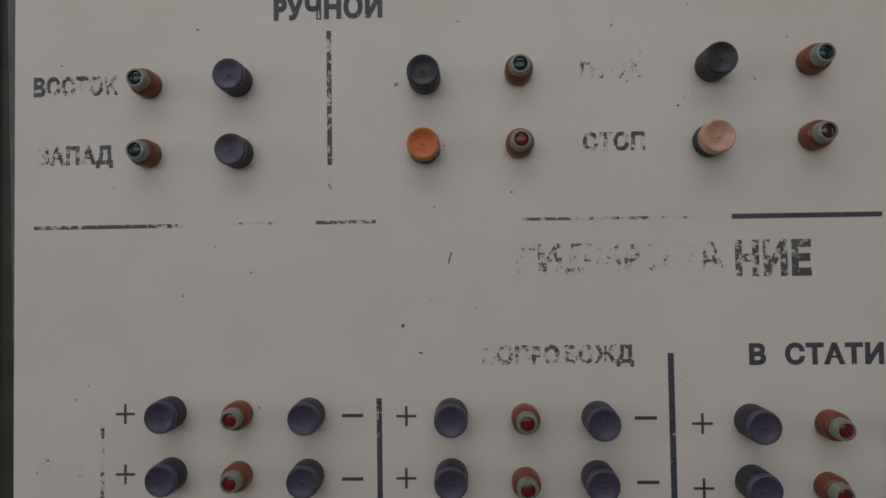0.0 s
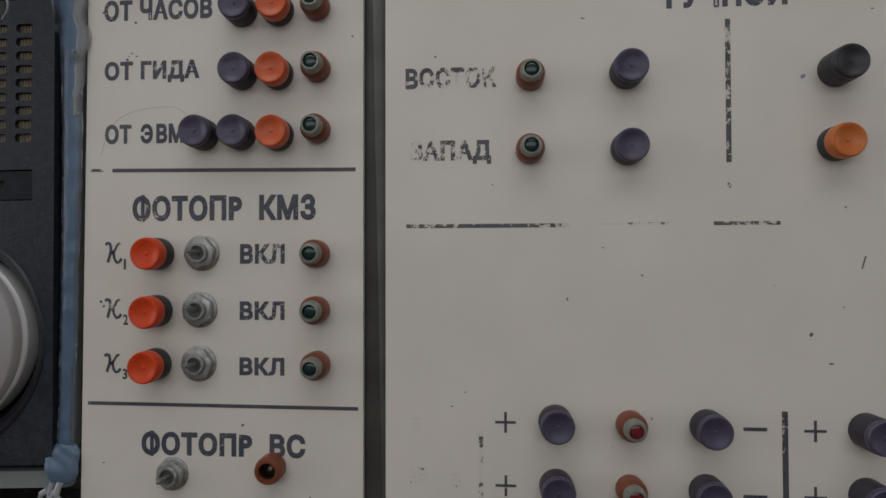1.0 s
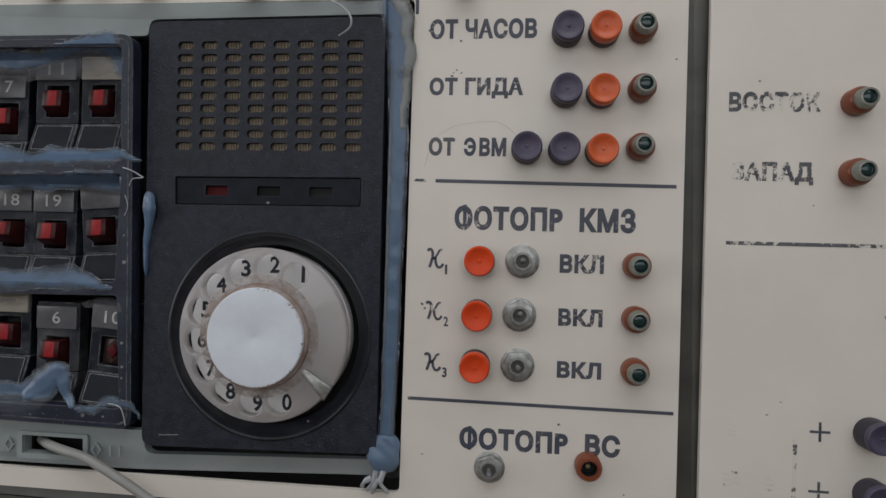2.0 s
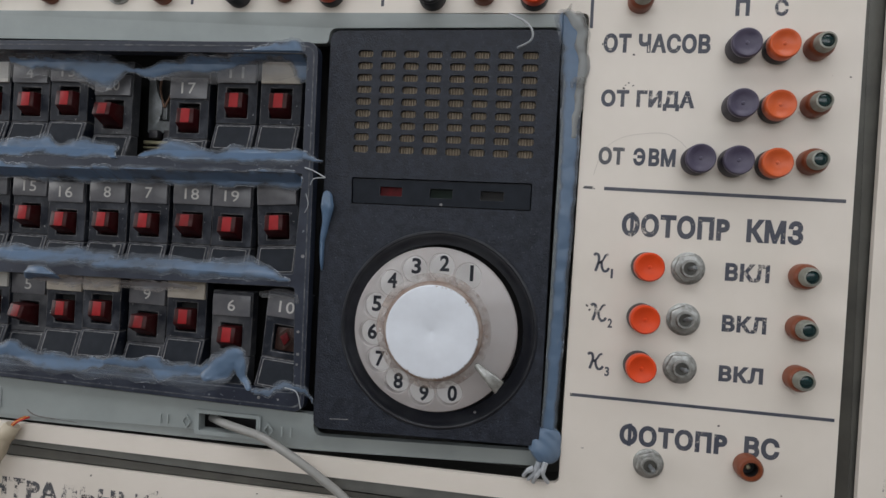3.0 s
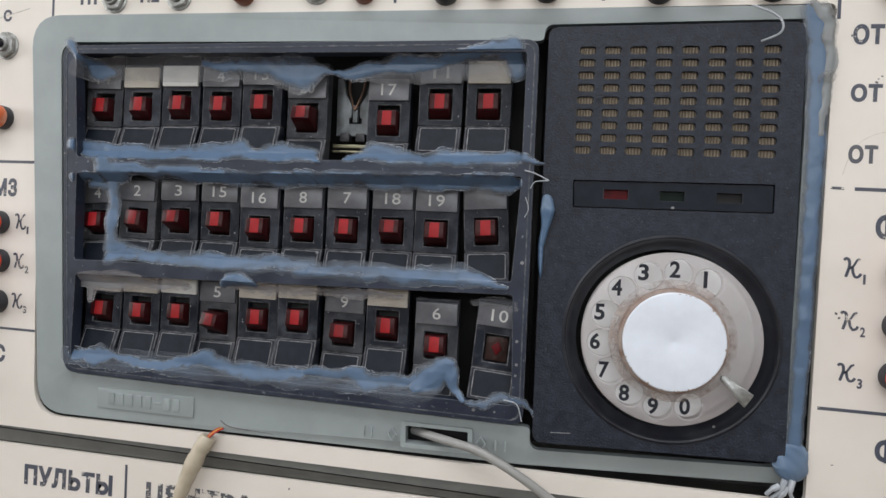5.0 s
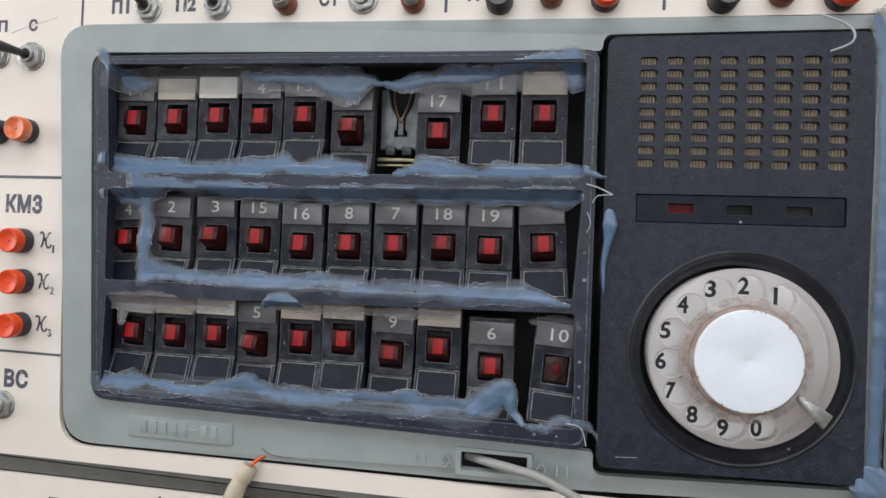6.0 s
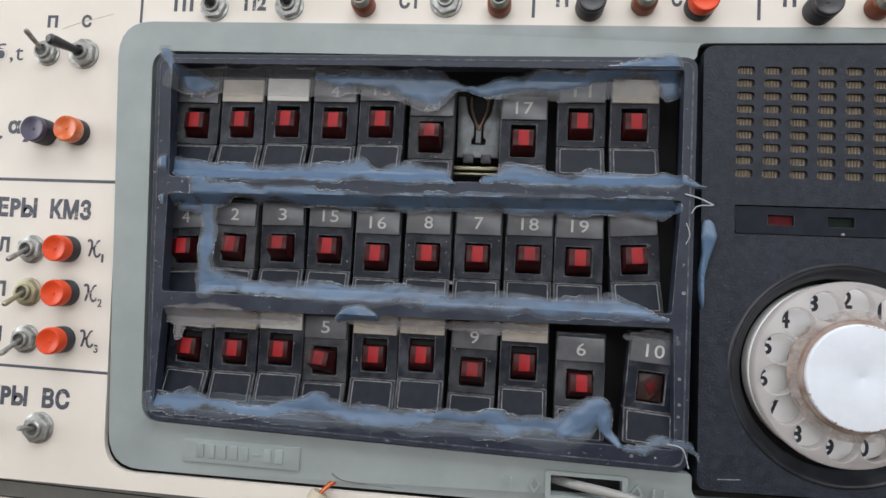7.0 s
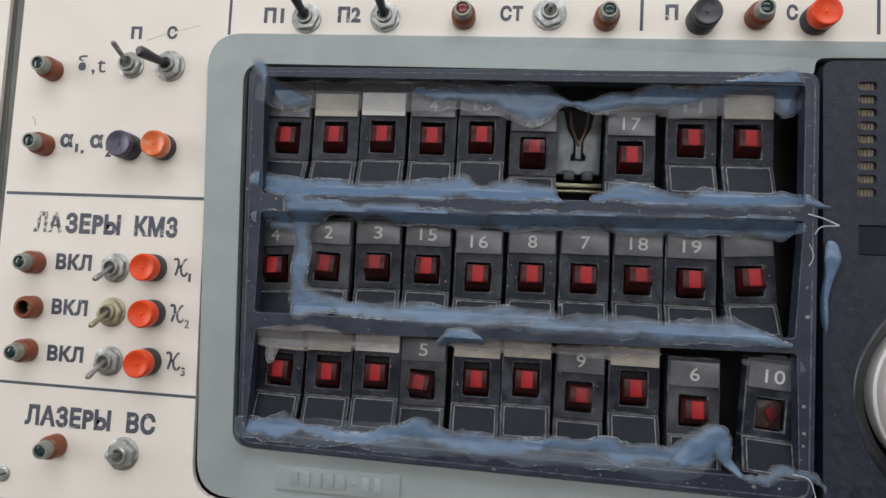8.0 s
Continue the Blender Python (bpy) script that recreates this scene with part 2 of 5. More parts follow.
def sealant_film(name, thin, thick, body):
    """Set sealant: pale and half clear where it thins out, blue and solid where it is thick."""
    m = material(name, thick, 0.32, bump=0.08, bump_scale=140)
    nt = m.node_tree
    bs, out = nt.nodes["Principled BSDF"], nt.nodes["Material Output"]
    depth, geo, n = nt.nodes.new("ShaderNodeAttribute"), nt.nodes.new("ShaderNodeNewGeometry"), nt.nodes.new("ShaderNodeTexNoise")
    depth.attribute_name = "thickness"
    stretch = nt.nodes.new("ShaderNodeMapping")
    stretch.inputs["Scale"].default_value = (42, 42, 110)
    nt.links.new(geo.outputs["Position"], stretch.inputs["Vector"])
    nt.links.new(stretch.outputs[0], n.inputs["Vector"])
    n.inputs["Scale"].default_value, n.inputs["Detail"].default_value, n.inputs["Roughness"].default_value = 1.0, 2.5, 0.55
    streak = nt.nodes.new("ShaderNodeMath")
    streak.operation = "MULTIPLY_ADD"
    streak.inputs[1].default_value, streak.inputs[2].default_value = 1.1, -0.52
    nt.links.new(n.outputs[0], streak.inputs[0])
    total = nt.nodes.new("ShaderNodeMath")
    total.use_clamp = True
    nt.links.new(depth.outputs["Fac"], total.inputs[0])
    nt.links.new(streak.outputs[0], total.inputs[1])
    tone, cover = nt.nodes.new("ShaderNodeValToRGB"), nt.nodes.new("ShaderNodeValToRGB")
    tone.color_ramp.elements[0].position, tone.color_ramp.elements[0].color = 0.10, (*thin, 1)
    tone.color_ramp.elements[1].position, tone.color_ramp.elements[1].color = 0.72, (*thick, 1)
    cover.color_ramp.elements[0].position, cover.color_ramp.elements[0].color = 0.0, (0.20, 0.20, 0.20, 1)
    cover.color_ramp.elements[1].position, cover.color_ramp.elements[1].color = 0.70, (body, body, body, 1)
    # the outline dried as a pale ridge, broken up along its length
    lip, broken, pale, solid = nt.nodes.new("ShaderNodeAttribute"), nt.nodes.new("ShaderNodeMath"), nt.nodes.new("ShaderNodeMix"), nt.nodes.new("ShaderNodeMath")
    lip.attribute_name = "rim"
    gaps = nt.nodes.new("ShaderNodeMapRange")
    gaps.inputs["From Min"].default_value, gaps.inputs["From Max"].default_value = 0.42, 0.62
    nt.links.new(n.outputs[0], gaps.inputs["Value"])
    broken.operation, solid.operation = "MULTIPLY", "MULTIPLY_ADD"
    nt.links.new(lip.outputs["Fac"], broken.inputs[0])
    nt.links.new(gaps.outputs[0], broken.inputs[1])
    pale.data_type = "RGBA"
    pale.inputs[7].default_value = (0.33, 0.35, 0.38, 1)
    nt.links.new(broken.outputs[0], pale.inputs[0])
    nt.links.new(tone.outputs[0], pale.inputs[6])
    nt.links.new(broken.outputs[0], solid.inputs[0])
    solid.inputs[1].default_value, solid.use_clamp = 0.6, True
    nt.links.new(cover.outputs[0], solid.inputs[2])
    for ramp in (tone, cover):
        nt.links.new(total.outputs[0], ramp.inputs[0])
    nt.links.new(pale.outputs[2], bs.inputs["Base Color"])
    clear, mix = nt.nodes.new("ShaderNodeBsdfTransparent"), nt.nodes.new("ShaderNodeMixShader")
    nt.links.new(solid.outputs[0], mix.inputs[0])
    nt.links.new(clear.outputs[0], mix.inputs[1])
    nt.links.new(bs.outputs[0], mix.inputs[2])
    nt.links.new(mix.outputs[0], out.inputs[0])
    return m


GOO = sealant_film("blue_grey_sealant", (0.150, 0.170, 0.200), (0.098, 0.158, 0.252), 0.90)
CRUST = sealant_film("grey_sealant_crust", (0.30, 0.30, 0.285), (0.22, 0.235, 0.24), 0.95)
FILM = sealant_film("thin_grey_sealant_film", (0.24, 0.24, 0.25), (0.17, 0.20, 0.25), 0.55)
BEIGE = sealant_film("thin_beige_sealant_film", (0.36, 0.33, 0.315), (0.29, 0.30, 0.33), 0.68)
SLEEVE = material("aged_cream_sleeve", (0.50, 0.44, 0.34), 0.45, colour2=(0.40, 0.34, 0.25), scale=90, bump=0.2, bump_scale=300)
CABLE = material("grey_cable_sheath", (0.30, 0.30, 0.29), 0.42, colour2=(0.25, 0.25, 0.24), scale=90)
WIRERED = material("red_wire", (0.45, 0.03, 0.02), 0.4)
WIREYEL = material("yellow_wire", (0.50, 0.36, 0.06), 0.4)
WALL = material("off_white_wall_paint", (0.62, 0.61, 0.57), 0.8, colour2=(0.57, 0.56, 0.52), scale=3, bump=0.1, bump_scale=60)
FLOOR = material("brown_linoleum", (0.17, 0.11, 0.075), 0.5, colour2=(0.13, 0.085, 0.06), scale=6)
HUB = material("grimy_brown_rim", (0.20, 0.13, 0.10), 0.4, colour2=(0.36, 0.31, 0.28), scale=120)
GRIME = see_through(material("brown_hub_grime", (0.30, 0.235, 0.205), 0.5, colour2=(0.38, 0.33, 0.30), scale=90), 0.97, 120, 0.16, 0.62, 2.0)
COPPER = material("dull_copper_wire", (0.22, 0.13, 0.09), 0.4, 0.5, colour2=(0.14, 0.09, 0.07), scale=200)
TIN = material("dull_tinned_steel", (0.22, 0.24, 0.255), 0.45, 0.3, colour2=(0.15, 0.16, 0.165), scale=250)
DIMRED = material("unlit_red_window", (0.10, 0.006, 0.009), 0.5, colour2=(0.06, 0.005, 0.007), scale=300, shine=0.15)
DIMGREEN = material("unlit_green_window", (0.008, 0.016, 0.012), 0.5, shine=0.12)
INK = see_through(material("blue_grey_stencil_paint", (0.050, 0.058, 0.085), 0.5, colour2=(0.085, 0.09, 0.11), scale=80), 0.95, 380, 0.57, 0.70)
INKWORN = see_through(material("worn_stencil_paint", (0.060, 0.066, 0.082), 0.5, colour2=(0.13, 0.13, 0.14), scale=80), 0.97, 300, 0.47, 0.54)
INKHALF = see_through(material("half_worn_stencil_paint", (0.066, 0.072, 0.084), 0.5, colour2=(0.15, 0.15, 0.15), scale=80), 0.975, 280, 0.435, 0.50)
INKFAINT = see_through(material("nearly_gone_stencil_paint", (0.075, 0.078, 0.085), 0.5, colour2=(0.18, 0.17, 0.16), scale=80), 0.985, 260, 0.40, 0.45)
DIRT = material("dark_dirt", (0.09, 0.085, 0.085), 0.6, colour2=(0.16, 0.15, 0.14), scale=500)
BLUEMARK = material("blue_ink_spot", (0.16, 0.20, 0.30), 0.5, colour2=(0.25, 0.28, 0.34), scale=600)
FAINT = material("faint_pencil", (0.40, 0.37, 0.34), 0.6, colour2=(0.58, 0.54, 0.50), scale=300)
WHEEL = material("yellowed_clear_plastic", (0.56, 0.545, 0.555), 0.14, colour2=(0.47, 0.435, 0.43), scale=40, coat=0.5)
glow, blend = WHEEL.node_tree.nodes.new("ShaderNodeBsdfTranslucent"), WHEEL.node_tree.nodes.new("ShaderNodeMixShader")
glow.inputs[0].default_value, blend.inputs[0].default_value = (0.95, 0.93, 0.93, 1), 0.5
WHEEL.node_tree.links.new(WHEEL.node_tree.nodes["Principled BSDF"].outputs[0], blend.inputs[1])
WHEEL.node_tree.links.new(glow.outputs[0], blend.inputs[2])
clear, thinned = WHEEL.node_tree.nodes.new("ShaderNodeBsdfTransparent"), WHEEL.node_tree.nodes.new("ShaderNodeMixShader")
thinned.inputs[0].default_value = 0.22
WHEEL.node_tree.links.new(blend.outputs[0], thinned.inputs[1])
WHEEL.node_tree.links.new(clear.outputs[0], thinned.inputs[2])
WHEEL.node_tree.links.new(thinned.outputs[0], WHEEL.node_tree.nodes["Material Output"].inputs[0])

# ---- mesh helpers: millimetres, X along the panel, Y up, Z out towards the operator ----
BASE = 1.2


def spot(u, v, d=0.0):
    """A place by its millimetres along, above and behind the panel's face."""
    return Vector((u / 1000, d / 1000, BASE + v / 1000))


def finish(bm, material_, sharp=35):
    bm.normal_update()
    paint = all(f.normal.z > 0.999 for f in bm.faces)
    if not paint:
        bmesh.ops.recalc_face_normals(bm, faces=bm.faces)
    lim = radians(sharp)
    for e in bm.edges:
        e.smooth = len(e.link_faces) == 2 and e.calc_face_angle(0) < lim
    for f in bm.faces:
        f.smooth = not paint
    for w in bm.verts:
        w.co = Vector((w.co.x, -w.co.z, w.co.y)) / 1000
    me = bpy.data.meshes.new("mesh")
    bm.to_mesh(me)
    bm.free()
    me.materials.append(material_)
    return me


def part(name, bm, material_, parent, label="", at=(0, 0, 0)):
    """One mesh object under a thing or under a part; at: millimetres from the parent's origin."""
    ob = new(name, finish(bm, material_))
    ob.parent = parent
    ob.location = Vector((at[0], -at[2], at[1])) / 1000
    return tagged(ob, label)


def thing(name, label, category, u, v, d=0.0, group="", kind=""):
    ob = new(name)
    ob.empty_display_size = 0.005
    ob.location = spot(u, v, d)
    return tagged(ob, label, category, group, kind)


def lathe(profile, n=32, at=(0, 0)):
    """A turned piece from (radius, height) pairs."""
    bm = bmesh.new()
    rings = []
    for r, z in profile:
        if r < 1e-6:
            rings.append([bm.verts.new((at[0], at[1], z))])
        else:
            rings.append([bm.verts.new((at[0] + r * math.cos(math.tau * k / n), at[1] + r * math.sin(math.tau * k / n), z)) for k in range(n)])
    for a, b in zip(rings, rings[1:]):
        for k in range(n):
            j = (k + 1) % n
            if len(a) == 1 and len(b) > 1:
                bm.faces.new((a[0], b[k], b[j]))
            elif len(b) == 1 and len(a) > 1:
                bm.faces.new((a[k], a[j], b[0]))
            elif len(a) > 1:
                bm.faces.new((a[k], a[j], b[j], b[k]))
    return bm


def rounded(points, radii, n=6):
    """The outline of a polygon with its corners rounded."""
    out = []
    count = len(points)
    for k, p in enumerate(points):
        r = radii[k] if isinstance(radii, (list, tuple)) else radii
        p, a, b = Vector(p), Vector(points[k - 1]), Vector(points[(k + 1) % count])
        if r <= 0:
            out.append(p)
            continue
        da, db = (a - p).normalized(), (b - p).normalized()
        r = min(r, (a - p).length * 0.49, (b - p).length * 0.49)
        for s in range(n + 1):
            t = s / n
            out.append(p + da * r * (1 - t) ** 2 + db * r * t ** 2)
    return out


def box_outline(w, h, r, at=(0, 0), n=6):
    x, y = at
    return rounded([(x - w / 2, y - h / 2), (x + w / 2, y - h / 2), (x + w / 2, y + h / 2), (x - w / 2, y + h / 2)], r, n)


def inset(points, by):
    """The outline drawn in by some millimetres."""
    out, count = [], len(points)
    area = sum(points[k - 1].x * points[k].y - points[k].x * points[k - 1].y for k in range(count))
    turn = 1 if area > 0 else -1
    for k, p in enumerate(points):
        a, b = points[k - 1], points[(k + 1) % count]
        t = (b - a).normalized()
        out.append(p + Vector((-t.y, t.x)) * by * turn)
    return out


def slab(outline, z0, z1, bevel=0.0, bm=None):
    """A solid between two heights, its front edge rounded off."""
    bm = bm or bmesh.new()
    layers = [(outline, z0)]
    if bevel > 0:
        layers += [(outline, z1 - bevel), (inset(outline, bevel * 0.3), z1 - bevel * 0.3), (inset(outline, bevel), z1)]
    else:
        layers += [(outline, z1)]
    rings = [[bm.verts.new((p.x, p.y, z)) for p in o] for o, z in layers]
    n = len(outline)
    for a, b in zip(rings, rings[1:]):
        for k in range(n):
            bm.faces.new((a[k], a[(k + 1) % n], b[(k + 1) % n], b[k]))
    bm.faces.new(rings[0][::-1])
    bm.faces.new(rings[-1])
    return bm


def sheet(outer, holes, z0, z1):
    """A plate with openings cut right through it."""
    bm = bmesh.new()
    loops = [outer, *holes]
    edges, tops = [], []
    for loop in loops:
        vs = [bm.verts.new((p[0], p[1], z1)) for p in loop]
        tops.append(vs)
        edges += [bm.edges.new((vs[k], vs[(k + 1) % len(vs)])) for k in range(len(vs))]
    bmesh.ops.triangle_fill(bm, use_beauty=True, edges=edges)
    for loop, vs in zip(loops, tops):
        low = [bm.verts.new((p[0], p[1], z0)) for p in loop]
        for k in range(len(vs)):
            j = (k + 1) % len(vs)
            bm.faces.new((vs[k], vs[j], low[j], low[k]))
    return bm


def tube(path, radius, n=10, ends=True, bm=None):
    """A round bar along a path; radius: one, or one for each point."""
    bm = bm or bmesh.new()
    path = [Vector(p) for p in path]
    radii = radius if isinstance(radius, (list, tuple)) else [radius] * len(path)
    rings, side = [], Vector((0.3, 0.9, 0.31))
    for k, p in enumerate(path):
        t = (path[min(k + 1, len(path) - 1)] - path[max(k - 1, 0)]).normalized()
        a = (side - t * side.dot(t)).normalized()
        b = t.cross(a)
        side = a
        rings.append([bm.verts.new(p + (a * math.cos(math.tau * i / n) + b * math.sin(math.tau * i / n)) * radii[k]) for i in range(n)])
    for a, b in zip(rings, rings[1:]):
        for i in range(n):
            bm.faces.new((a[i], a[(i + 1) % n], b[(i + 1) % n], b[i]))
    if ends:
        bm.faces.new(rings[0][::-1])
        bm.faces.new(rings[-1])
    return bm


def smooth_path(points, steps=6):
    """A curve through the given points."""
    pts = [Vector(p) for p in points]
    out = []
    for k in range(len(pts) - 1):
        a, b, c, d = pts[max(k - 1, 0)], pts[k], pts[k + 1], pts[min(k + 2, len(pts) - 1)]
        for s in range(steps):
            t = s / steps
            out.append(0.5 * (2 * b + (c - a) * t + (2 * a - 5 * b + 4 * c - d) * t * t + (3 * b - a - 3 * c + d) * t ** 3))
    return out + [pts[-1]]


def bar(p, q, width, z0=0.0, z1=0.12):
    """A flat printed or raised stroke between two points."""
    p, q = Vector(p), Vector(q)
    t = (q - p).normalized()
    s = Vector((-t.y, t.x)) * width / 2
    return slab([p - s, q - s, q + s, p + s], z0, z1)


def lettering(text, left, bottom, right, top, bold=0.035, shear=0.0, tall=0.1):
    """Words fitted into a box of millimetres, as a thin layer of paint."""
    cu = bpy.data.curves.new("words", "FONT")
    text = text.replace("Р", "P")
    barred = text.startswith("Ф")
    cu.body, cu.shear, cu.resolution_u, cu.space_character = ("О" + text[1:] if barred else text), shear, 3, 1.08
    cu.bevel_depth, cu.bevel_resolution = bold, 0
    ob = new("words", cu)
    me = bpy.data.meshes.new_from_object(ob.evaluated_get(bpy.context.evaluated_depsgraph_get()))
    bpy.data.objects.remove(ob)
    bm = bmesh.new()
    bm.from_mesh(me)
    bpy.data.meshes.remove(me)
    behind = [f for f in bm.faces if f.calc_center_median().z < 1e-5]
    bmesh.ops.delete(bm, geom=behind, context="FACES")
    if barred:
        # the upright of the first letter, through the middle of its bowl
        y0, y1 = min(w.co.y for w in bm.verts), max(w.co.y for w in bm.verts)
        x0 = min(w.co.x for w in bm.verts)
        x1 = x0 + (y1 - y0) * 1.0
        c = (x0 + x1) / 2
        quad = [bm.verts.new((c + a, b, bold * 1.5)) for a, b in ((-0.075, y0 - 0.03), (0.075, y0 - 0.03), (0.075, y1 + 0.03), (-0.075, y1 + 0.03))]
        bm.faces.new(quad)
    xs, ys = [w.co.x for w in bm.verts], [w.co.y for w in bm.verts]
    x0, x1, y0, y1 = min(xs), max(xs), min(ys), max(ys)
    for w in bm.verts:
        w.co = Vector((left + (w.co.x - x0) / (x1 - x0) * (right - left), bottom + (w.co.y - y0) / (y1 - y0) * (top - bottom), tall + 0.03 * min(1.5, w.co.z / bold)))
    return bm


# ---- the room that closes the place, window and skylight openings added for the lamps ----
def room_box(name, x0, x1, y0, y1, z0, z1, mat, holes=()):
    bm = bmesh.new()
    bmesh.ops.create_cube(bm, size=1, matrix=Matrix.LocRotScale(((x0 + x1) / 2, (y0 + y1) / 2, (z0 + z1) / 2), None, (x1 - x0, y1 - y0, z1 - z0)))
    me = bpy.data.meshes.new(name)
    bm.to_mesh(me)
    bm.free()
    me.materials.append(mat)
    return tagged(new(name, me), kind="structure")


tagged(room_box("floor", -3, 2.5, -2.5, 0.6, -0.1, 0.0, FLOOR), "brown linoleum floor", "floor")
tagged(room_box("wall_north", -3, 2.5, 0.6, 0.75, 0.0, 2.8, WALL), "off-white painted wall behind the console", "wall")


def pierced_wall(name, outer, hole, to_world, label, category):
    """A wall or ceiling of 15 cm with one opening through it."""
    bm = sheet(outer, [hole], 0, 0.15)
    for w in bm.verts:
        w.co = Vector(to_world(w.co))
    bmesh.ops.recalc_face_normals(bm, faces=bm.faces)
    me = bpy.data.meshes.new(name)
    bm.to_mesh(me)
    bm.free()
    me.materials.append(WALL)
    tagged(new(name, me), label, category, kind="structure")


SIDE = [(-2.5, 0), (0.6, 0), (0.6, 2.8), (-2.5, 2.8)]
PANE = [(-1.7, 1.05), (-0.3, 1.05), (-0.3, 2.45), (-1.7, 2.45)]
pierced_wall("wall_west", SIDE, PANE, lambda c: (-3 - c.z, c.x, c.y), "unseen off-white side wall with an assumed window opening", "wall")
pierced_wall("wall_east", SIDE, PANE, lambda c: (2.5 + c.z, c.x, c.y), "unseen off-white side wall with an assumed window opening", "wall")
pierced_wall("wall_south", [(-3, 0), (2.5, 0), (2.5, 2.8), (-3, 2.8)], [(-1.95, 1.6), (1.25, 1.6), (1.25, 2.4), (-1.95, 2.4)],
             lambda c: (c.x, -2.5 - c.z, c.y), "unseen painted wall with an assumed high window opening", "wall")
pierced_wall("ceiling", [(-3, -2.5), (2.5, -2.5), (2.5, 0.6), (-3, 0.6)], [(-1.55, -1.35), (0.85, -1.35), (0.85, -0.45), (-1.55, -0.45)],
             lambda c: (c.x, c.y, 2.8 + c.z), "unseen off-white ceiling with an assumed skylight opening", "ceiling")

# ---- the control console: steel cabinet and its cream panels ----
cabinet = thing("console_cabinet", "grey steel cabinet carrying the cream control panels", "cabinet", -300, -1200, 60)
part("body", slab(box_outline(1500, 1600, 8, (0, 800)), -400, 20, 2), STRIP, cabinet)
# uprights and crosspieces behind the gaps between the panels
part("divider", slab(box_outline(9.6, 460, 0.3, (92.2, 1320)), 20, 57, 0.4), STRIP, cabinet, "dark grey metal divider strip")
part("divider", slab(box_outline(7.5, 460, 0.3, (-519.6, 1320)), 20, 58.6, 0.6), STRIP, cabinet, "grey metal divider strip")
part("divider", slab(box_outline(604, 9.4, 0.3, (-214, 1166.6)), 20, 58.5, 0.8), STRIP, cabinet, "grey metal divider strip")

CUTOUT = rounded([(-709, -20.5), (-326.5, -19.0), (-325.5, 193.4), (-716.5, 193.6)], [16, 3, 3, 16])
main_panel = thing("control_panel", "cream enamelled steel panel with worn blue-grey stencilled lettering", "control panel", 0, 0)
part("plate", sheet([(-815.8, -28.6), (-212, -28.6), (-212, 330), (-815.8, 330)], [CUTOUT], -2.5, 0), CREAM, main_panel)
right_panel = thing("control_panel", "cream enamelled steel panel with badly worn lettering", "control panel", 0, 0)
part("plate", slab([Vector(p) for p in ((-203.2, -140), (330, -140), (330, 330), (-203.2, 330))], -2.5, 0), CREAM, right_panel)
lower_panel = thing("control_panel", "cream enamelled lower panel with half-worn lettering", "control panel", 0, 0)
part("plate", slab([Vector(p) for p in ((-815.8, -140), (-212, -140), (-212, -38.2), (-815.8, -38.2))], -2.5, 0), CREAM, lower_panel)
left_panel = thing("control_panel", "cream enamelled neighbouring panel beside a metal strip", "control panel", 0, 0)
part("plate", slab([Vector(p) for p in ((-1000, -140), (-823.5, -140), (-823.5, 330), (-1000, 330))], -2.5, 0), CREAM, left_panel)


def words(panel, text, left, bottom, right, top, ink, bold=0.05, shear=0.0):
    part("lettering", lettering(text, left, bottom, right, top, bold, shear), ink, panel, "stencilled words in dark blue-grey paint")


def kappa(panel, left, bottom, right, top):
    """The script kappa of the axis marks: a hooked upright, a slanting stroke and a bowed leg."""
    w, h = right - left, top - bottom
    bm = bmesh.new()
    for path, wide in (([(0.02, 0.90), (0.14, 1.0), (0.30, 0.92), (0.34, 0.62), (0.26, 0.30), (0.16, 0.0)], 0.17), ([(0.33, 0.45), (0.56, 0.62), (0.74, 0.92), (0.92, 1.0)], 0.13),
                       ([(0.50, 0.58), (0.56, 0.22), (0.70, 0.02), (0.88, 0.06), (0.99, 0.22)], 0.16)):
        pts = smooth_path([(left + x * w, bottom + y * h, 0) for x, y in path], 5)
        sides = []
        for k, p in enumerate(pts):
            t = (pts[min(k + 1, len(pts) - 1)] - pts[max(k - 1, 0)]).normalized()
            n = Vector((-t.y, t.x, 0)) * wide * w / 2 * (1.0 if 0 < k < len(pts) - 1 else 0.7)
            sides.append([bm.verts.new(p + n * q + Vector((0, 0, 0.12))) for q in (1, -1)])
        for a, b in zip(sides, sides[1:]):
            bm.faces.new((a[0], a[1], b[1], b[0]))
    part("lettering", bm, INK, panel, "script letter in dark blue-grey paint")


def line(panel, p, q, width, ink):
    part("printed_line", bar(p, q, width, 0.02, 0.1), ink, panel)


# right panel
words(right_panel, "РУЧНОЙ", -96.3, 173, -52.5, 185.6, INK)
words(right_panel, "ВОСТОК", -195.3, 145, -159.9, 153.2, INKWORN)
words(right_panel, "ЗАПАД", -193.8, 115.6, -162.3, 124.9, INKWORN)
words(right_panel, "ПУСК", 24.5, 146.1, 49.3, 153.6, INKFAINT)
words(right_panel, "СТОП", 25.2, 117.9, 49.0, 125.4, INKWORN)
words(right_panel, "ГИДИРОВА", -1.5, 68.6, 78, 82.4, INKFAINT)
words(right_panel, "НИЕ", 82, 68.6, 110.4, 82.6, INKWORN)
words(right_panel, "СОПРО", -15.9, 35.6, 14.6, 43.2, INKHALF)
words(right_panel, "ВОЖД", 16.5, 34.6, 42.9, 43.2, INKHALF)
words(right_panel, "В  СТАТИКЕ", 86.2, 34.8, 150, 43.3, INK)
line(right_panel, (-74.1, 168.5), (-74.2, 114.8), 1.9, INKWORN)
line(right_panel, (-74.2, 110), (-74.2, 105.3), 1.2, INKFAINT)
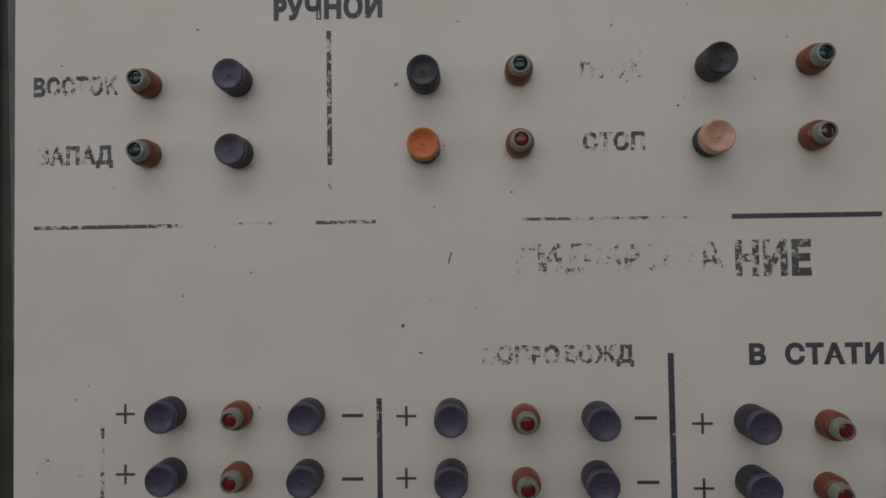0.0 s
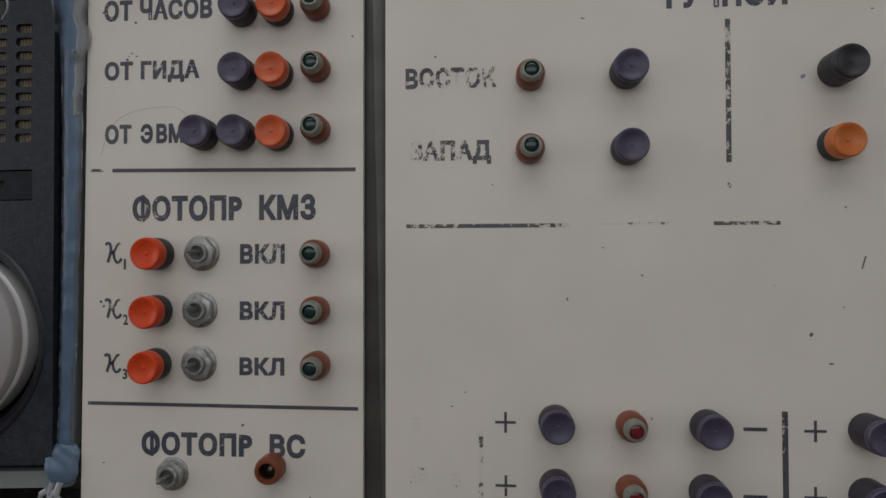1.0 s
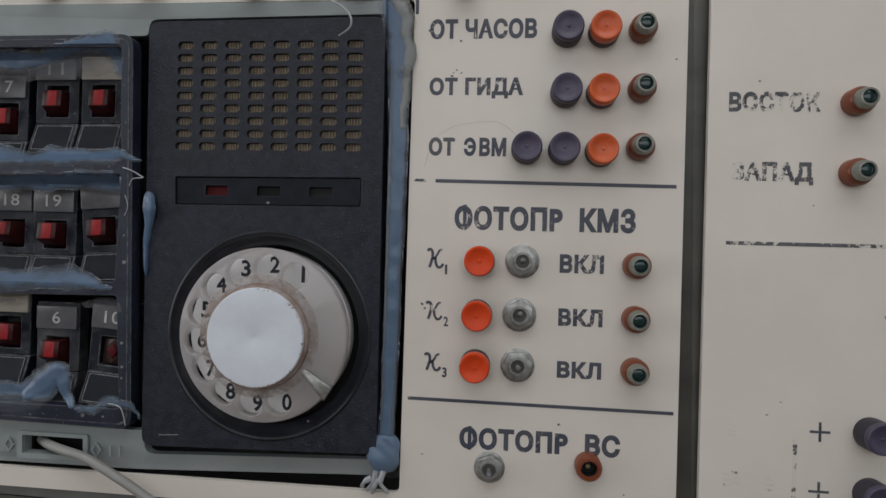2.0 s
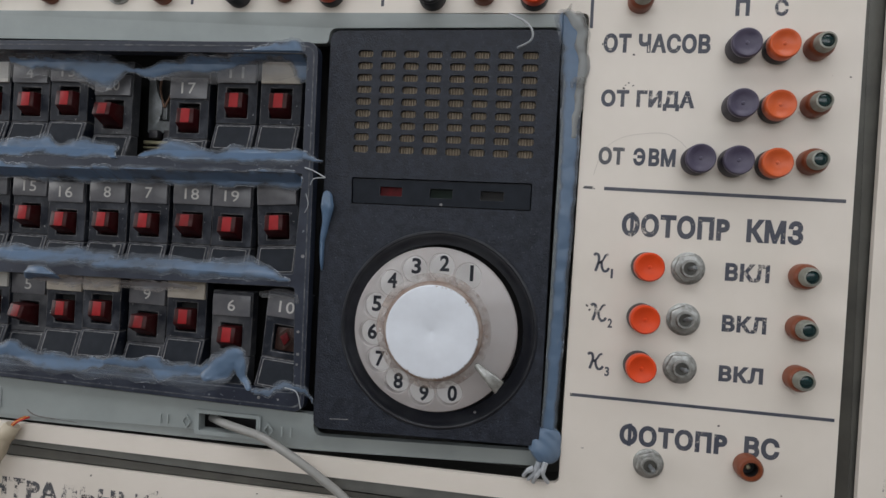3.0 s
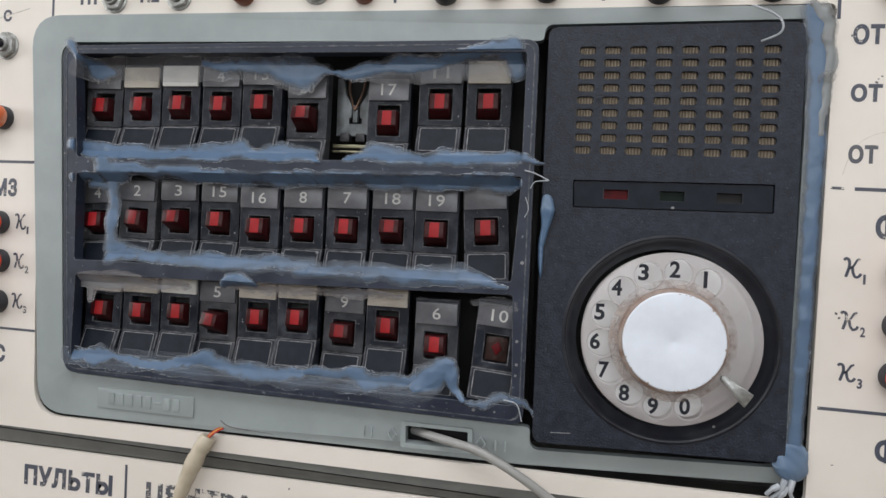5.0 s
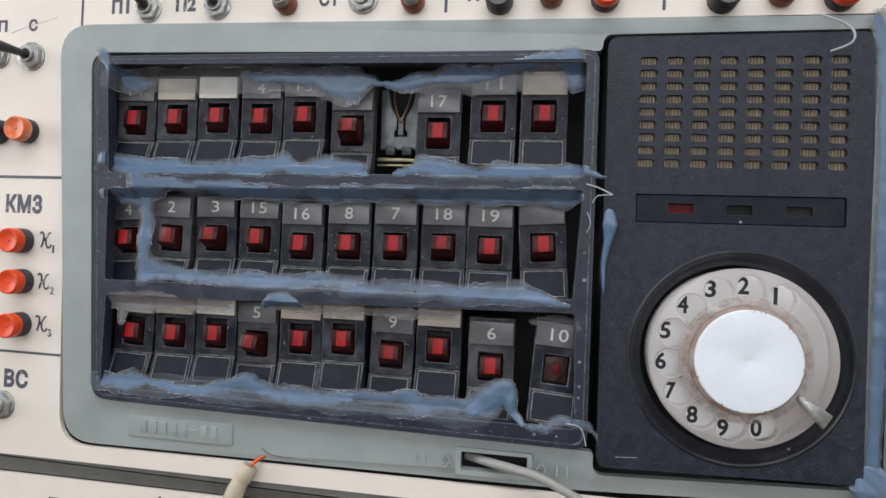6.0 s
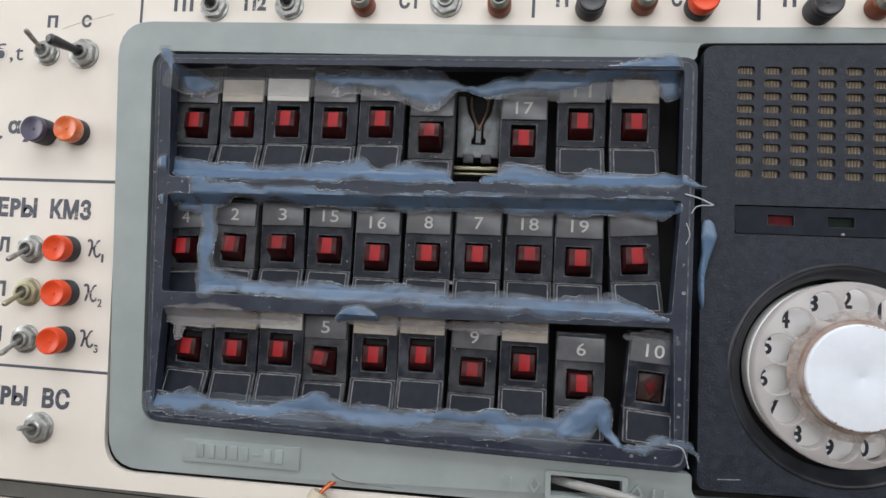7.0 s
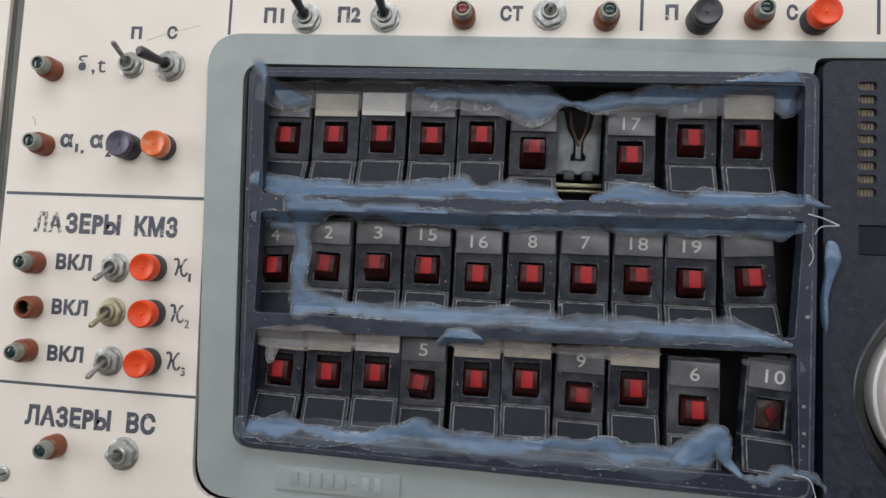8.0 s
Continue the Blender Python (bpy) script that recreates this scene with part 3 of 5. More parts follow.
line(right_panel, (-195.1, 91.8), (-133, 91.8), 1.5, INKWORN)
line(right_panel, (-122, 92.1), (-96, 92.1), 1.1, INKFAINT)
line(right_panel, (-80, 92.1), (-56.2, 92.1), 1.4, INKWORN)
line(right_panel, (1.4, 92.0), (66.2, 91.6), 1.2, INKFAINT)
line(right_panel, (81.1, 91.7), (137, 91.6), 1.9, INK)
line(right_panel, (-55.7, 23), (-55.7, -100), 2.1, INK)
line(right_panel, (56.8, 39.7), (57.2, -100), 2.3, INK)
line(right_panel, (-166.6, 14), (-167.2, -100), 1.6, INKFAINT)
for u, v in ((-157.3, 17.2), (-157.3, -6.6), (-45.1, 16.0), (-45.4, -8.0), (68.1, 12.8), (68.1, -11.7)):
    bm = bar((u - 3.9, v), (u + 3.9, v), 1.0, 0.02, 0.1)
    slab([Vector(p) for p in ((u - 0.5, v - 3.9), (u + 0.5, v - 3.9), (u + 0.5, v + 3.9), (u - 0.5, v + 3.9))], 0.02, 0.11, 0, bm)
    part("plus_sign", bm, INK, right_panel)
for u, v in ((-66.2, 16.3), (-66.5, -8.3), (46.9, 15.0), (47.2, -9.4)):
    part("minus_sign", bar((u - 4.2, v), (u + 4.2, v), 1.3, 0.02, 0.1), INK, right_panel)
for u, v in ((-191, 16), (-192, -4), (-189, -3), (-176.2, -5)):
    for k in range(3):
        part("worn_print", bar((u - 1.6, v - 2 + 2 * k), (u + 1.6, v - 2.2 + 2 * k), 1.1, 0.02, 0.1), INKFAINT, right_panel, "illegible remnant of print")

# middle and left fields of the main panel
words(main_panel, "П", -263.9, 192.3, -258.1, 199.4, INK)
words(main_panel, "С", -248.0, 192.3, -242.5, 199.4, INK)
words(main_panel, "ОТ ЧАСОВ", -318.6, 175.8, -273.2, 184.4, INK)
words(main_panel, "ОТ ГИДА", -318.2, 150.4, -278.3, 159.4, INK)
words(main_panel, "ОТ", -317.8, 125.9, -306.6, 133.8, INKWORN)
words(main_panel, "ВМ", -296.2, 125.9, -284.8, 133.8, INK)
turned = lettering("С", -302.8, 125.9, -297.6, 133.8, 0.05)
for w in turned.verts:
    w.co.x = -600.4 - w.co.x
bmesh.ops.reverse_faces(turned, faces=turned.faces)
slab([Vector(p) for p in ((-301.0, 129.2), (-298.4, 129.2), (-298.4, 130.6), (-301.0, 130.6))], 0.02, 0.12, 0, turned)
part("lettering", turned, INK, main_panel, "stencilled letter in dark blue-grey paint")
words(main_panel, "ФОТОПР  КМЗ", -305.9, 94.2, -230.8, 105.2, INK)
words(main_panel, "ФОТОПР  ВС", -301.3, 1.4, -234.7, 11.4, INK)
words(main_panel, "ЛА", -798.8, 96.6, -784.0, 106.6, INKWORN)
words(main_panel, "ЗЕРЫ", -782.6, 96.6, -754.4, 106.6, INK)
words(main_panel, "КМЗ", -747.4, 96.6, -725.8, 106.6, INK)
words(main_panel, "ЛАЗЕРЫ  ВС", -793.8, 5.8, -728.6, 15.6, INK)
words(main_panel, "δ,t", -784.9, 173.8, -769.4, 183.7, INK, 0.004)
words(main_panel, "α", -789.5, 138, -782.6, 144.8, INK)
words(main_panel, "1,", -781.4, 135, -776.6, 140, INK)
words(main_panel, "α", -774.0, 138, -767.0, 144.8, INK)
words(main_panel, "2", -765.6, 134, -762.6, 139, INK)
words(main_panel, "П", -757.8, 191.9, -752.2, 198.2, INK)
words(main_panel, "С", -739.4, 192, -734.0, 198.5, INK)
for n, (v0, v1) in enumerate(((77.5, 85.3), (55.4, 62.7), (33.7, 40.7))):
    words(main_panel, "ВКЛ", -261.3, v0, -243.2, v1, INK)
    kappa(main_panel, -317.2, v0 + 0.6, -310.2, v1 + 0.6)
    words(main_panel, str(n + 1), -309.4, v0 - 2.2, -307.4 - (n == 0), v0 + 2.0, INK, 0.03)
for n, (v0, v1) in enumerate(((79.2, 86.9), (57.9, 65.4), (36.1, 43.6))):
    words(main_panel, "ВКЛ", -785.6, v0, -767.3, v1, INK)
    kappa(main_panel, -726.2, v0, -719.2, v1 + 0.2)
    words(main_panel, str(n + 1), -718.6, v0 - 2.6, -716.4 - (n == 0), v0 + 1.4, INK, 0.03)
words(main_panel, "П1", -691.5, 200.2, -681.7, 207.8, INK)
words(main_panel, "П2", -655.8, 200.6, -644.8, 208.3, INK)
words(main_panel, "СТ", -580.5, 201.6, -570.3, 208.9, INK)
for shift in (0, 97):
    words(main_panel, "П", -508.4 + shift, 202.4, -502.9 + shift, 209.5, INK)
    words(main_panel, "С", -458.1 + shift, 202.5, -453.4 + shift, 209.6, INK)
line(main_panel, (-323.8, 115.4), (-318.5, 115.3), 1.2, INKWORN)
line(main_panel, (-314.5, 115.2), (-215, 114.2), 1.5, INK)
line(main_panel, (-323.9, 21.9), (-213.9, 21.3), 1.4, INK)
line(main_panel, (-815, 115), (-711.4, 115.7), 1.5, INK)
line(main_panel, (-815, 25), (-710.4, 24.4), 1.3, INK)
line(main_panel, (-708.6, 260), (-708.2, 194.5), 1.3, INK)
line(main_panel, (-518.3, 260), (-518.4, 197.5), 1.4, INK)
line(main_panel, (-421.2, 260), (-421.2, 196.5), 1.4, INK)
line(main_panel, (-325.1, 260), (-324.4, 186.7), 1.4, INK)
# lower panel
words(lower_panel, "ПУЛЬТЫ", -713, -59, -658.8, -48.0, INK)
words(lower_panel, "ЦЕНТРАЛЬНЫЙ", -639, -61, -520, -46.0, INKWORN)
line(lower_panel, (-651.1, -41.3), (-650, -120), 1.4, INK)


def fleck(panel, u, v, size, ink, tall=0.0):
    """A small irregular chip or dirt spot."""
    pts = []
    for k in range(7):
        r = size * (0.55 + 0.45 * abs(math.sin(u * 3.7 + v * 1.9 + k * 2.3)))
        pts.append(Vector((u + r * math.cos(math.tau * k / 7), v + r * (0.8 + 0.4 * math.sin(u * 5)) * math.sin(math.tau * k / 7))))
    part("fleck", slab(pts, 0.0, 0.06 + tall), ink, panel)


for u, v, r in ((-308.6, 160.0, 0.7), (-306.7, 162.5, 0.6), (-304.7, 161.3, 0.55), (-305.2, 175.0, 0.6), (-216.3, 166.6, 0.7), (-259.9, 14.2, 0.6), (-317, -1.7, 0.7),
                (-319, 179.6, 0.5), (-308, 161.4, 0.5), (-318.8, 62.4, 0.7), (-317.6, 60.6, 0.6)):
    fleck(main_panel, u, v, r, DIRT)
for u, v, r in ((-183.6, 157.5, 0.7), (-46, 51.1, 0.9), (-39.1, 40.5, 1.0), (-127.3, 170.6, 0.9), (-29, 121.5, 0.6), (-22.7, 170.6, 0.6), (37.1, 167.1, 0.6), (103.8, 160.5, 0.6),
                (-177.6, 22.9, 0.7), (-172.5, 28.3, 0.6), (-2.8, 102.7, 0.8), (-33.2, 97.6, 0.6), (61.9, 135, 0.6), (-120.5, 83.2, 0.4), (-17.6, 57.6, 0.4)):
    fleck(right_panel, u, v, r, DIRT)
fleck(right_panel, -47.4, 146.2, 1.0, BLUEMARK)
line(right_panel, (-26.6, 79.7), (-27.9, 75.1), 0.5, DIRT)
for name, pts, r, owner in (
    ("pencil_arc", [(-319.5, 121.0, 0), (-315.9, 131.9, 0), (-308.7, 137.9, 0), (-299.2, 140.1, 0), (-289.7, 140.5, 0), (-283.8, 137.6, 0), (-280.5, 134.5, 0)], 0.09, main_panel),
    ("scratch", [(-749.5, 191.3, 0), (-740, 194.6, 0), (-731, 196.8, 0), (-722.8, 199, 0)], 0.16, main_panel),
    ("scratch", [(-805.2, 152.4, 0), (-803.8, 151.0, 0), (-803.6, 148.5, 0)], 0.3, main_panel),
):
    part(name, tube(smooth_path(pts), r, 6), FAINT, owner, "faint grey stroke")
for u, v, r in ((-262, -43.5, 0.7), (-470, -41.0, 0.6), (-372, -44.0, 0.6), (-560, -42.5, 0.6)):
    fleck(lower_panel, u, v, r, DIRT)


# ---- push buttons, signal lamps and toggle switches ----
def push_button(label, cap_mat, body_mat, height, group):
    """A push button: black body, under violet caps a violet one with side shade in its colour; dished cap."""
    t = thing("push_button", label, "push button", 0, -900, 0, group)
    low = height - (5.0 if body_mat is BLACK and cap_mat is not BLACK else 2.4)
    part("body", lathe([(6.35, 0), (6.35, low - 0.6), (6.0, low), (0, low)]), body_mat, t)
    part("cap", lathe([(6.0, low - 0.2), (6.25, low + 0.4), (6.25, height - 1.0), (6.1, height - 0.4), (5.7, height), (5.1, height - 0.05), (4.2, height - 0.5),
                       (2.5, height - 0.95), (0.8, height - 1.05), (0.6, height - 0.75), (0, height - 0.7)]), cap_mat, t)
    return t


PUSH = {
    "violet": ("violet-grey plastic push button with a dished cap", PURPLE, DUSK),
    "dark": ("blue-black plastic push button on the cream panel", BLACK, BLACK),
    "orange": ("orange plastic push button on a black collar", ORANGE, BLACK),
    "amber": ("faded amber-orange plastic push button on a black collar", AMBER, BLACK),
    "chalky": ("chalky pale orange push button on a black collar", CHALK, BLACK),
    "pale": ("worn pale orange push button on a black collar", PALE, BLACK),
    "red": ("red-orange plastic push button on a black collar", REDCAP, BLACK),
}
made = {}


def place(kind, table, make, u, v):
    """Puts a copy of a fitting on the panel; the first of a kind is moved there itself."""
    if kind not in made:
        made[kind] = make()
        made[kind].location = spot(u, v)
        return made[kind]
    return copy_thing(made[kind], Matrix.Translation(spot(u, v)))


def button(colour, u, v, height):
    place((colour, height), PUSH, lambda: push_button(*PUSH[colour], height, "push buttons of the panels"), u, v)


for colour, u, v, h in (
    ("violet", -111.3, 149.3, 9.6), ("dark", -36.1, 148.2, 10.6), ("dark", 74.9, 150.0, 9.6), ("violet", -111.1, 120.5, 8.6),
    ("amber", -36.6, 120.8, 9), ("chalky", 73.3, 120.9, 9.5), ("violet", -138.7, 17.9, 9.2), ("violet", -83.3, 17.1, 9.2),
    ("violet", -27.5, 16.7, 11), ("violet", 28.8, 15.3, 11), ("violet", 86.2, 14.0, 11), ("violet", -138.5, -6.1, 9.2),
    ("violet", -83.9, -6.7, 9.2), ("violet", -27.8, -6.6, 11), ("violet", 28.1, -7.3, 11), ("violet", 86.0, -8.9, 11),
    ("violet", 143.5, 12.6, 11), ("violet", 143.5, -9.4, 11),
    ("violet", -260.9, 178.0, 9), ("orange", -246.0, 177.8, 9), ("violet", -260.9, 152.7, 9), ("orange", -246.2, 152.4, 9),
    ("violet", -276.4, 128.9, 9), ("violet", -261.2, 128.7, 9), ("orange", -246.0, 128.2, 9),
    ("red", -294.6, 81.5, 10), ("red", -295.1, 58.9, 10), ("red", -295.4, 37.8, 10),
    ("violet", -753.3, 138.9, 9), ("pale", -736.2, 139.4, 9), ("red", -735.7, 82.3, 10), ("red", -734.5, 61.3, 10), ("red", -734.6, 39.0, 10),
    ("dark", -493.5, 202.0, 10), ("red", -446.5, 202.2, 10), ("dark", -397.2, 200.5, 10), ("red", -350.4, 200.5, 10),
):
    button(colour, u, v, h)


def signal_lamp(lens, lens_name):
    """A panel lamp: brown bakelite foot, grey collar, coloured lens."""
    t = thing("signal_lamp", f"small panel lamp, brown bakelite foot and {lens_name}", "lamp", 0, -900, 0, "signal lamps of the panels")
    part("foot", lathe([(5.4, 0), (5.4, 4.6), (5.1, 5.6), (4.5, 6.3), (3.4, 6.4), (3.2, 5.8), (3.2, 4.8)]), BROWN, t)
    if lens:
        part("collar", lathe([(4.1, 5.6), (4.1, 7.8), (3.75, 8.4), (3.7, 9.6), (3.45, 10.1), (2.75, 10.2), (2.7, 9.5)]), COLLAR, t)
        part("lens", lathe([(2.75, 9.0), (2.7, 9.4), (2.2, 9.7), (1.2, 9.9), (0, 9.95)], 20), lens, t, lens_name)
    else:
        part("socket", lathe([(3.25, 5.6), (3.1, 0.8), (0, 0.8)], 20), DEEP, t, "dark empty socket with no lens")
        part("contact", lathe([(1.2, 0.8), (1.2, 2.0), (0.8, 2.6), (0, 2.8)], 14), BRASSY, t, "small metal contact")
    return t


LENS = {"green": (GREENLENS, "dark green lens"), "red": (REDLENS, "dark red lens"), "plum": (PLUMLENS, "dark plum lens"), "none": (None, "an empty socket")}
for colour, u, v in (
    ("green", -147.4, 148.7), ("green", 0.6, 149.8), ("green", 112.2, 150.6), ("green", -147.6, 120.7), ("red", 0.5, 121.3), ("plum", 112.1, 121.7),
    ("red", -111.1, 17.2), ("red", 0.9, 15.4), ("red", 115.1, 12.7), ("red", -111.4, -6.6), ("red", 0.7, -8.9), ("red", 114.0, -10.7),
    ("green", -230.5, 178.6), ("green", -230.3, 154.1), ("green", -230.3, 130.0), ("green", -230.5, 81.4), ("green", -230.4, 59.5), ("green", -230.2, 38.2),
    ("none", -247.8, -1.6), ("red", -303.9, 198.5),
    ("green", -796.6, 175.8), ("green", -797.2, 138.8), ("green", -795.9, 81.9), ("none", -795.2, 60.7), ("green", -795.6, 40.4), ("green", -776.5, -2.4),
    ("red", -596.8, 202.9), ("green", -533.8, 202.5), ("green", -470.1, 203.6), ("green", -373.4, 202),
):
    place(("lamp", colour), LENS, lambda: signal_lamp(*LENS[colour]), u, v)


def toggle_switch(u, v, lean, metal, black=False, wide=7.2, turn=0.0, lever=11.0):
    """A toggle: washer, hexagonal nut, threaded bush and lever leaning by (x, y)."""
    look_ = "long black lever" if black else "short metal lever"
    t = thing("toggle_switch", f"toggle switch, dull metal hexagonal nut, {look_}", "switch", u, v, 0, "toggle switches of the panels")
    part("washer", lathe([(wide + 0.3, 0), (wide + 0.3, 0.6), (wide, 0.8), (4.5, 0.8)]), metal, t)
    hexa = [Vector((wide * 0.97 * math.cos(math.tau * k / 6 + turn), wide * 0.97 * math.sin(math.tau * k / 6 + turn))) for k in range(6)]
    part("nut", slab(rounded(hexa, 0.9, 3), 0.8, 3.0, 0.5), metal, t)
    part("bush", lathe([(3.9, 2.8), (3.9, 4.2), (3.6, 4.6), (2.9, 4.6), (2.7, 2.8)], 24), metal, t)
    part("bush_hole", lathe([(2.8, 3.6), (0, 3.5)], 20), STRIP, t, "dark opening of the bush")
    path = [Vector((0, 0, 3.2)) + Vector((*lean, 1.0)).normalized() * lever * s for s in (0, 0.25, 0.5, 0.75, 0.93, 1.0)]
    radii = [1.6, 1.9, 2.2, 2.6, 2.6, 1.7] if black else [1.0, 1.05, 1.15, 1.3, 1.3, 0.9] if lever > 9 else [0.8, 0.8, 0.9, 1.0, 0.9, 0.4]
    part("lever", tube(path, radii, 12), BLACK if black else metal if lever > 9 else TIN, t, "black plastic lever" if black else "")


toggle_switch(-276.8, 81.8, (0.0, 0.08), NICKEL, turn=0.2, wide=6.8, lever=8.5)
toggle_switch(-277.5, 59.4, (0.02, 0.2), NICKEL, turn=0.5, wide=6.8, lever=8.5)
toggle_switch(-277.7, 38.2, (0.02, 0.1), NICKEL, turn=0.1, wide=6.8, lever=8.5)
toggle_switch(-288.3, -5.3, (0.02, 0.05), NICKEL, wide=6.2, turn=0.35, lever=8)
toggle_switch(-756.2, 179.0, (-0.05, 0.55), NICKEL, wide=6.2, turn=0.2, lever=12)
toggle_switch(-736.4, 178.7, (-0.24, 0.0), NICKEL, True, turn=0.5, lever=16)
toggle_switch(-755.0, 81.4, (0.0, -0.55), NICKEL, wide=6.6, turn=0.5, lever=12)
toggle_switch(-754.9, 60.6, (0.0, -0.55), BRASSY, wide=6.6, turn=0.2, lever=12)
toggle_switch(-754.2, 38.0, (0.0, -0.55), NICKEL, wide=6.6, turn=0.4, lever=12)
toggle_switch(-743.2, -3.4, (0.05, 0.3), NICKEL, turn=0.3, lever=10)
toggle_switch(-670.7, 202.4, (-0.2, 0.5), NICKEL, True, wide=6.8, turn=0.1, lever=17)
toggle_switch(-633.3, 203.1, (-0.1, 0.5), NICKEL, True, wide=6.8, turn=0.3, lever=17)
toggle_switch(-558.5, 204.9, (0.0, 0.05), NICKEL, turn=0.3, lever=5)

screw = thing("screw", "slotted nickel screw in the cream panel", "screw", -802.3, -17.5)
part("head", lathe([(3.6, 0), (3.6, 0.5), (2.8, 1.2), (0, 1.4)], 24), NICKEL, screw)
part("slot", bar((-2.6, -0.8), (2.6, 0.8), 0.7, 1.0, 1.45), DEEP, screw)

# ---- the intercom set into the panel ----
frame_thing = thing("intercom_housing", "grey-green plastic intercom housing set into the cream panel", "intercom", 0, 0)
OUTER = rounded([(-706.8, -18.8), (-448, -18.2), (-330.5, -13.2), (-328.5, 192.8), (-715.2, 192.8)], [16, 0, 6, 10, 17])
OPEN = rounded([(-690.8, 4.2), (-443.5, 0.5), (-443.5, -9.8), (-335.5, -5.6), (-335.0, 187.0), (-446, 186.0), (-446.8, 178.6), (-697.0, 178.6)], [9, 2, 6, 6, 4, 4, 2, 9])
SLOT = rounded([(-502, -12.8), (-472, -12.4), (-472.2, -4.4), (-502.2, -4.4)], 0.6)


def bezel():
    """The housing's rim, which stands proud towards its upper left corner."""
    bm = sheet(OUTER, [OPEN, SLOT], -4, 0.2)
    for w in bm.verts:
        w.co.z += 5.2 * min(1, max(0, (w.co.y + 18) / 110)) * min(1, max(0, (-440 - w.co.x) / 260)) - 0.8 * (w.co.y < 5) - 3.0 * (w.co.y < -10.5 and w.co.x > -449)
    return bm


frame_body = part("body", bezel(), GREY, frame_thing)
edges = frame_body.modifiers.new("worn_edges", "BEVEL")
edges.width, edges.segments, edges.limit_method, edges.angle_limit = 0.0009, 3, "ANGLE", radians(50)
# black sheets close the cavities and stand in for the shade inside
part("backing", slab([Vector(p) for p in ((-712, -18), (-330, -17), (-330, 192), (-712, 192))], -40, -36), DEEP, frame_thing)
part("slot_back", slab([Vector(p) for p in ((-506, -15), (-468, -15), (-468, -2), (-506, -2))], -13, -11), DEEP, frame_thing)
part("slot_rim", sheet(rounded([(-504.4, -15.0), (-469.8, -14.6), (-470, -2.6), (-504.6, -2.6)], 1.2, 3), [SLOT], 0.0, 0.9), GREY, frame_thing, "raised rim round the cable slot")
part("scuff", tube(smooth_path([(-599.0, -12.6, -0.55), (-594, -15.2, -0.55), (-582, -16.0, -0.55), (-570, -16.6, -0.55)]), [0.35] * 6 + [0.28] * 6 + [0.15] * 7, 6), DIRT, frame_thing, "dark scuff mark")
part("name_plate", slab(box_outline(56, 10.5, 0.8, (-642, -7.4)), 0, 0.45, 0.15), GREY, frame_thing, "raised name field with moulded marks")
for k in range(8):
    u = -661.5 + k * 5.4
    flat = k == 5
    part("moulded_mark", slab(box_outline(3.6, 0.9 if flat else 6.2, 0.4, (u, -7.2)), 0.3, 0.85, 0.15), GREY, frame_thing)
for u in (-523, -519, -459, -454.5):
    part("moulded_mark", bar((u, -11.6), (u, -7.0), 0.7, 0.2, 0.75), GREY, frame_thing)
for u in (-509, -466):
    part("moulded_mark", sheet([(u - 2.6, -9.3), (u, -13), (u + 2.6, -9.3), (u, -5.6)], [[(u - 1.7, -9.3), (u, -11.8), (u + 1.7, -9.3), (u, -6.8)]], 0.2, 0.8), GREY, frame_thing)

# the key field: a dark frame with three rows of keys behind it
keyfield = thing("key_field", "blue-black plastic frame round three rows of intercom keys", "key panel", 0, 0)
ROWS_OPEN = [
    rounded([(-683.0, 118.5), (-453.5, 121.5), (-453.8, 171.0), (-685.3, 171.5)], 1.5, 3),
    rounded([(-683.0, 65.0), (-455.5, 67.5), (-453.2, 115.2), (-683.0, 110.0)], 1.5, 3),
    rounded([(-683.6, 12.0), (-452.5, 11.2), (-454.5, 61.5), (-682.0, 57.2)], 1.5, 3),
]
def proud(v):
    """How much further the key frame stands out at a height."""
    return v * 0.0225 - 2.0


bm = sheet(rounded([(-687.0, 5.8), (-447.0, 2.3), (-448.5, 176.6), (-692.8, 175.8)], 6), ROWS_OPEN, 0.5, 6.5)
for w in bm.verts:
    w.co.z += proud(w.co.y)
kf = part("frame", bm, DARK, keyfield)
kf.data.materials.append(WORN)
edges = kf.modifiers.new("worn_edges", "BEVEL")
edges.width, edges.segments, edges.limit_method, edges.angle_limit, edges.material = 0.0007, 2, "ANGLE", radians(50), 1
flange = sheet(rounded([(-685.4, 7.6), (-448.6, 4.1), (-450.0, 174.8), (-691.0, 174.0)], 5), [rounded([(-684.9, 8.1), (-449.2, 4.6), (-450.6, 174.3), (-690.5, 173.5)], 5)], 6.2, 6.62)
for w in flange.verts:
    w.co.z += proud(w.co.y)
part("raised_lip", flange, WORN, keyfield)
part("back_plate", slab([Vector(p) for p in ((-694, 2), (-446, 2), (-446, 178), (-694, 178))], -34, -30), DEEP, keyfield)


def worn_edges(ob, mat, width, segments=2, angle=50):
    """Rounds a part's edges and gives the rounding a paler colour: handled plastic, on the indicator strip a painted
    lip highlight.
    """
    ob.data.materials.append(mat)
    m = ob.modifiers.new("worn_edges", "BEVEL")
    m.width, m.segments, m.limit_method, m.angle_limit, m.material = width, segments, "ANGLE", radians(angle), 1


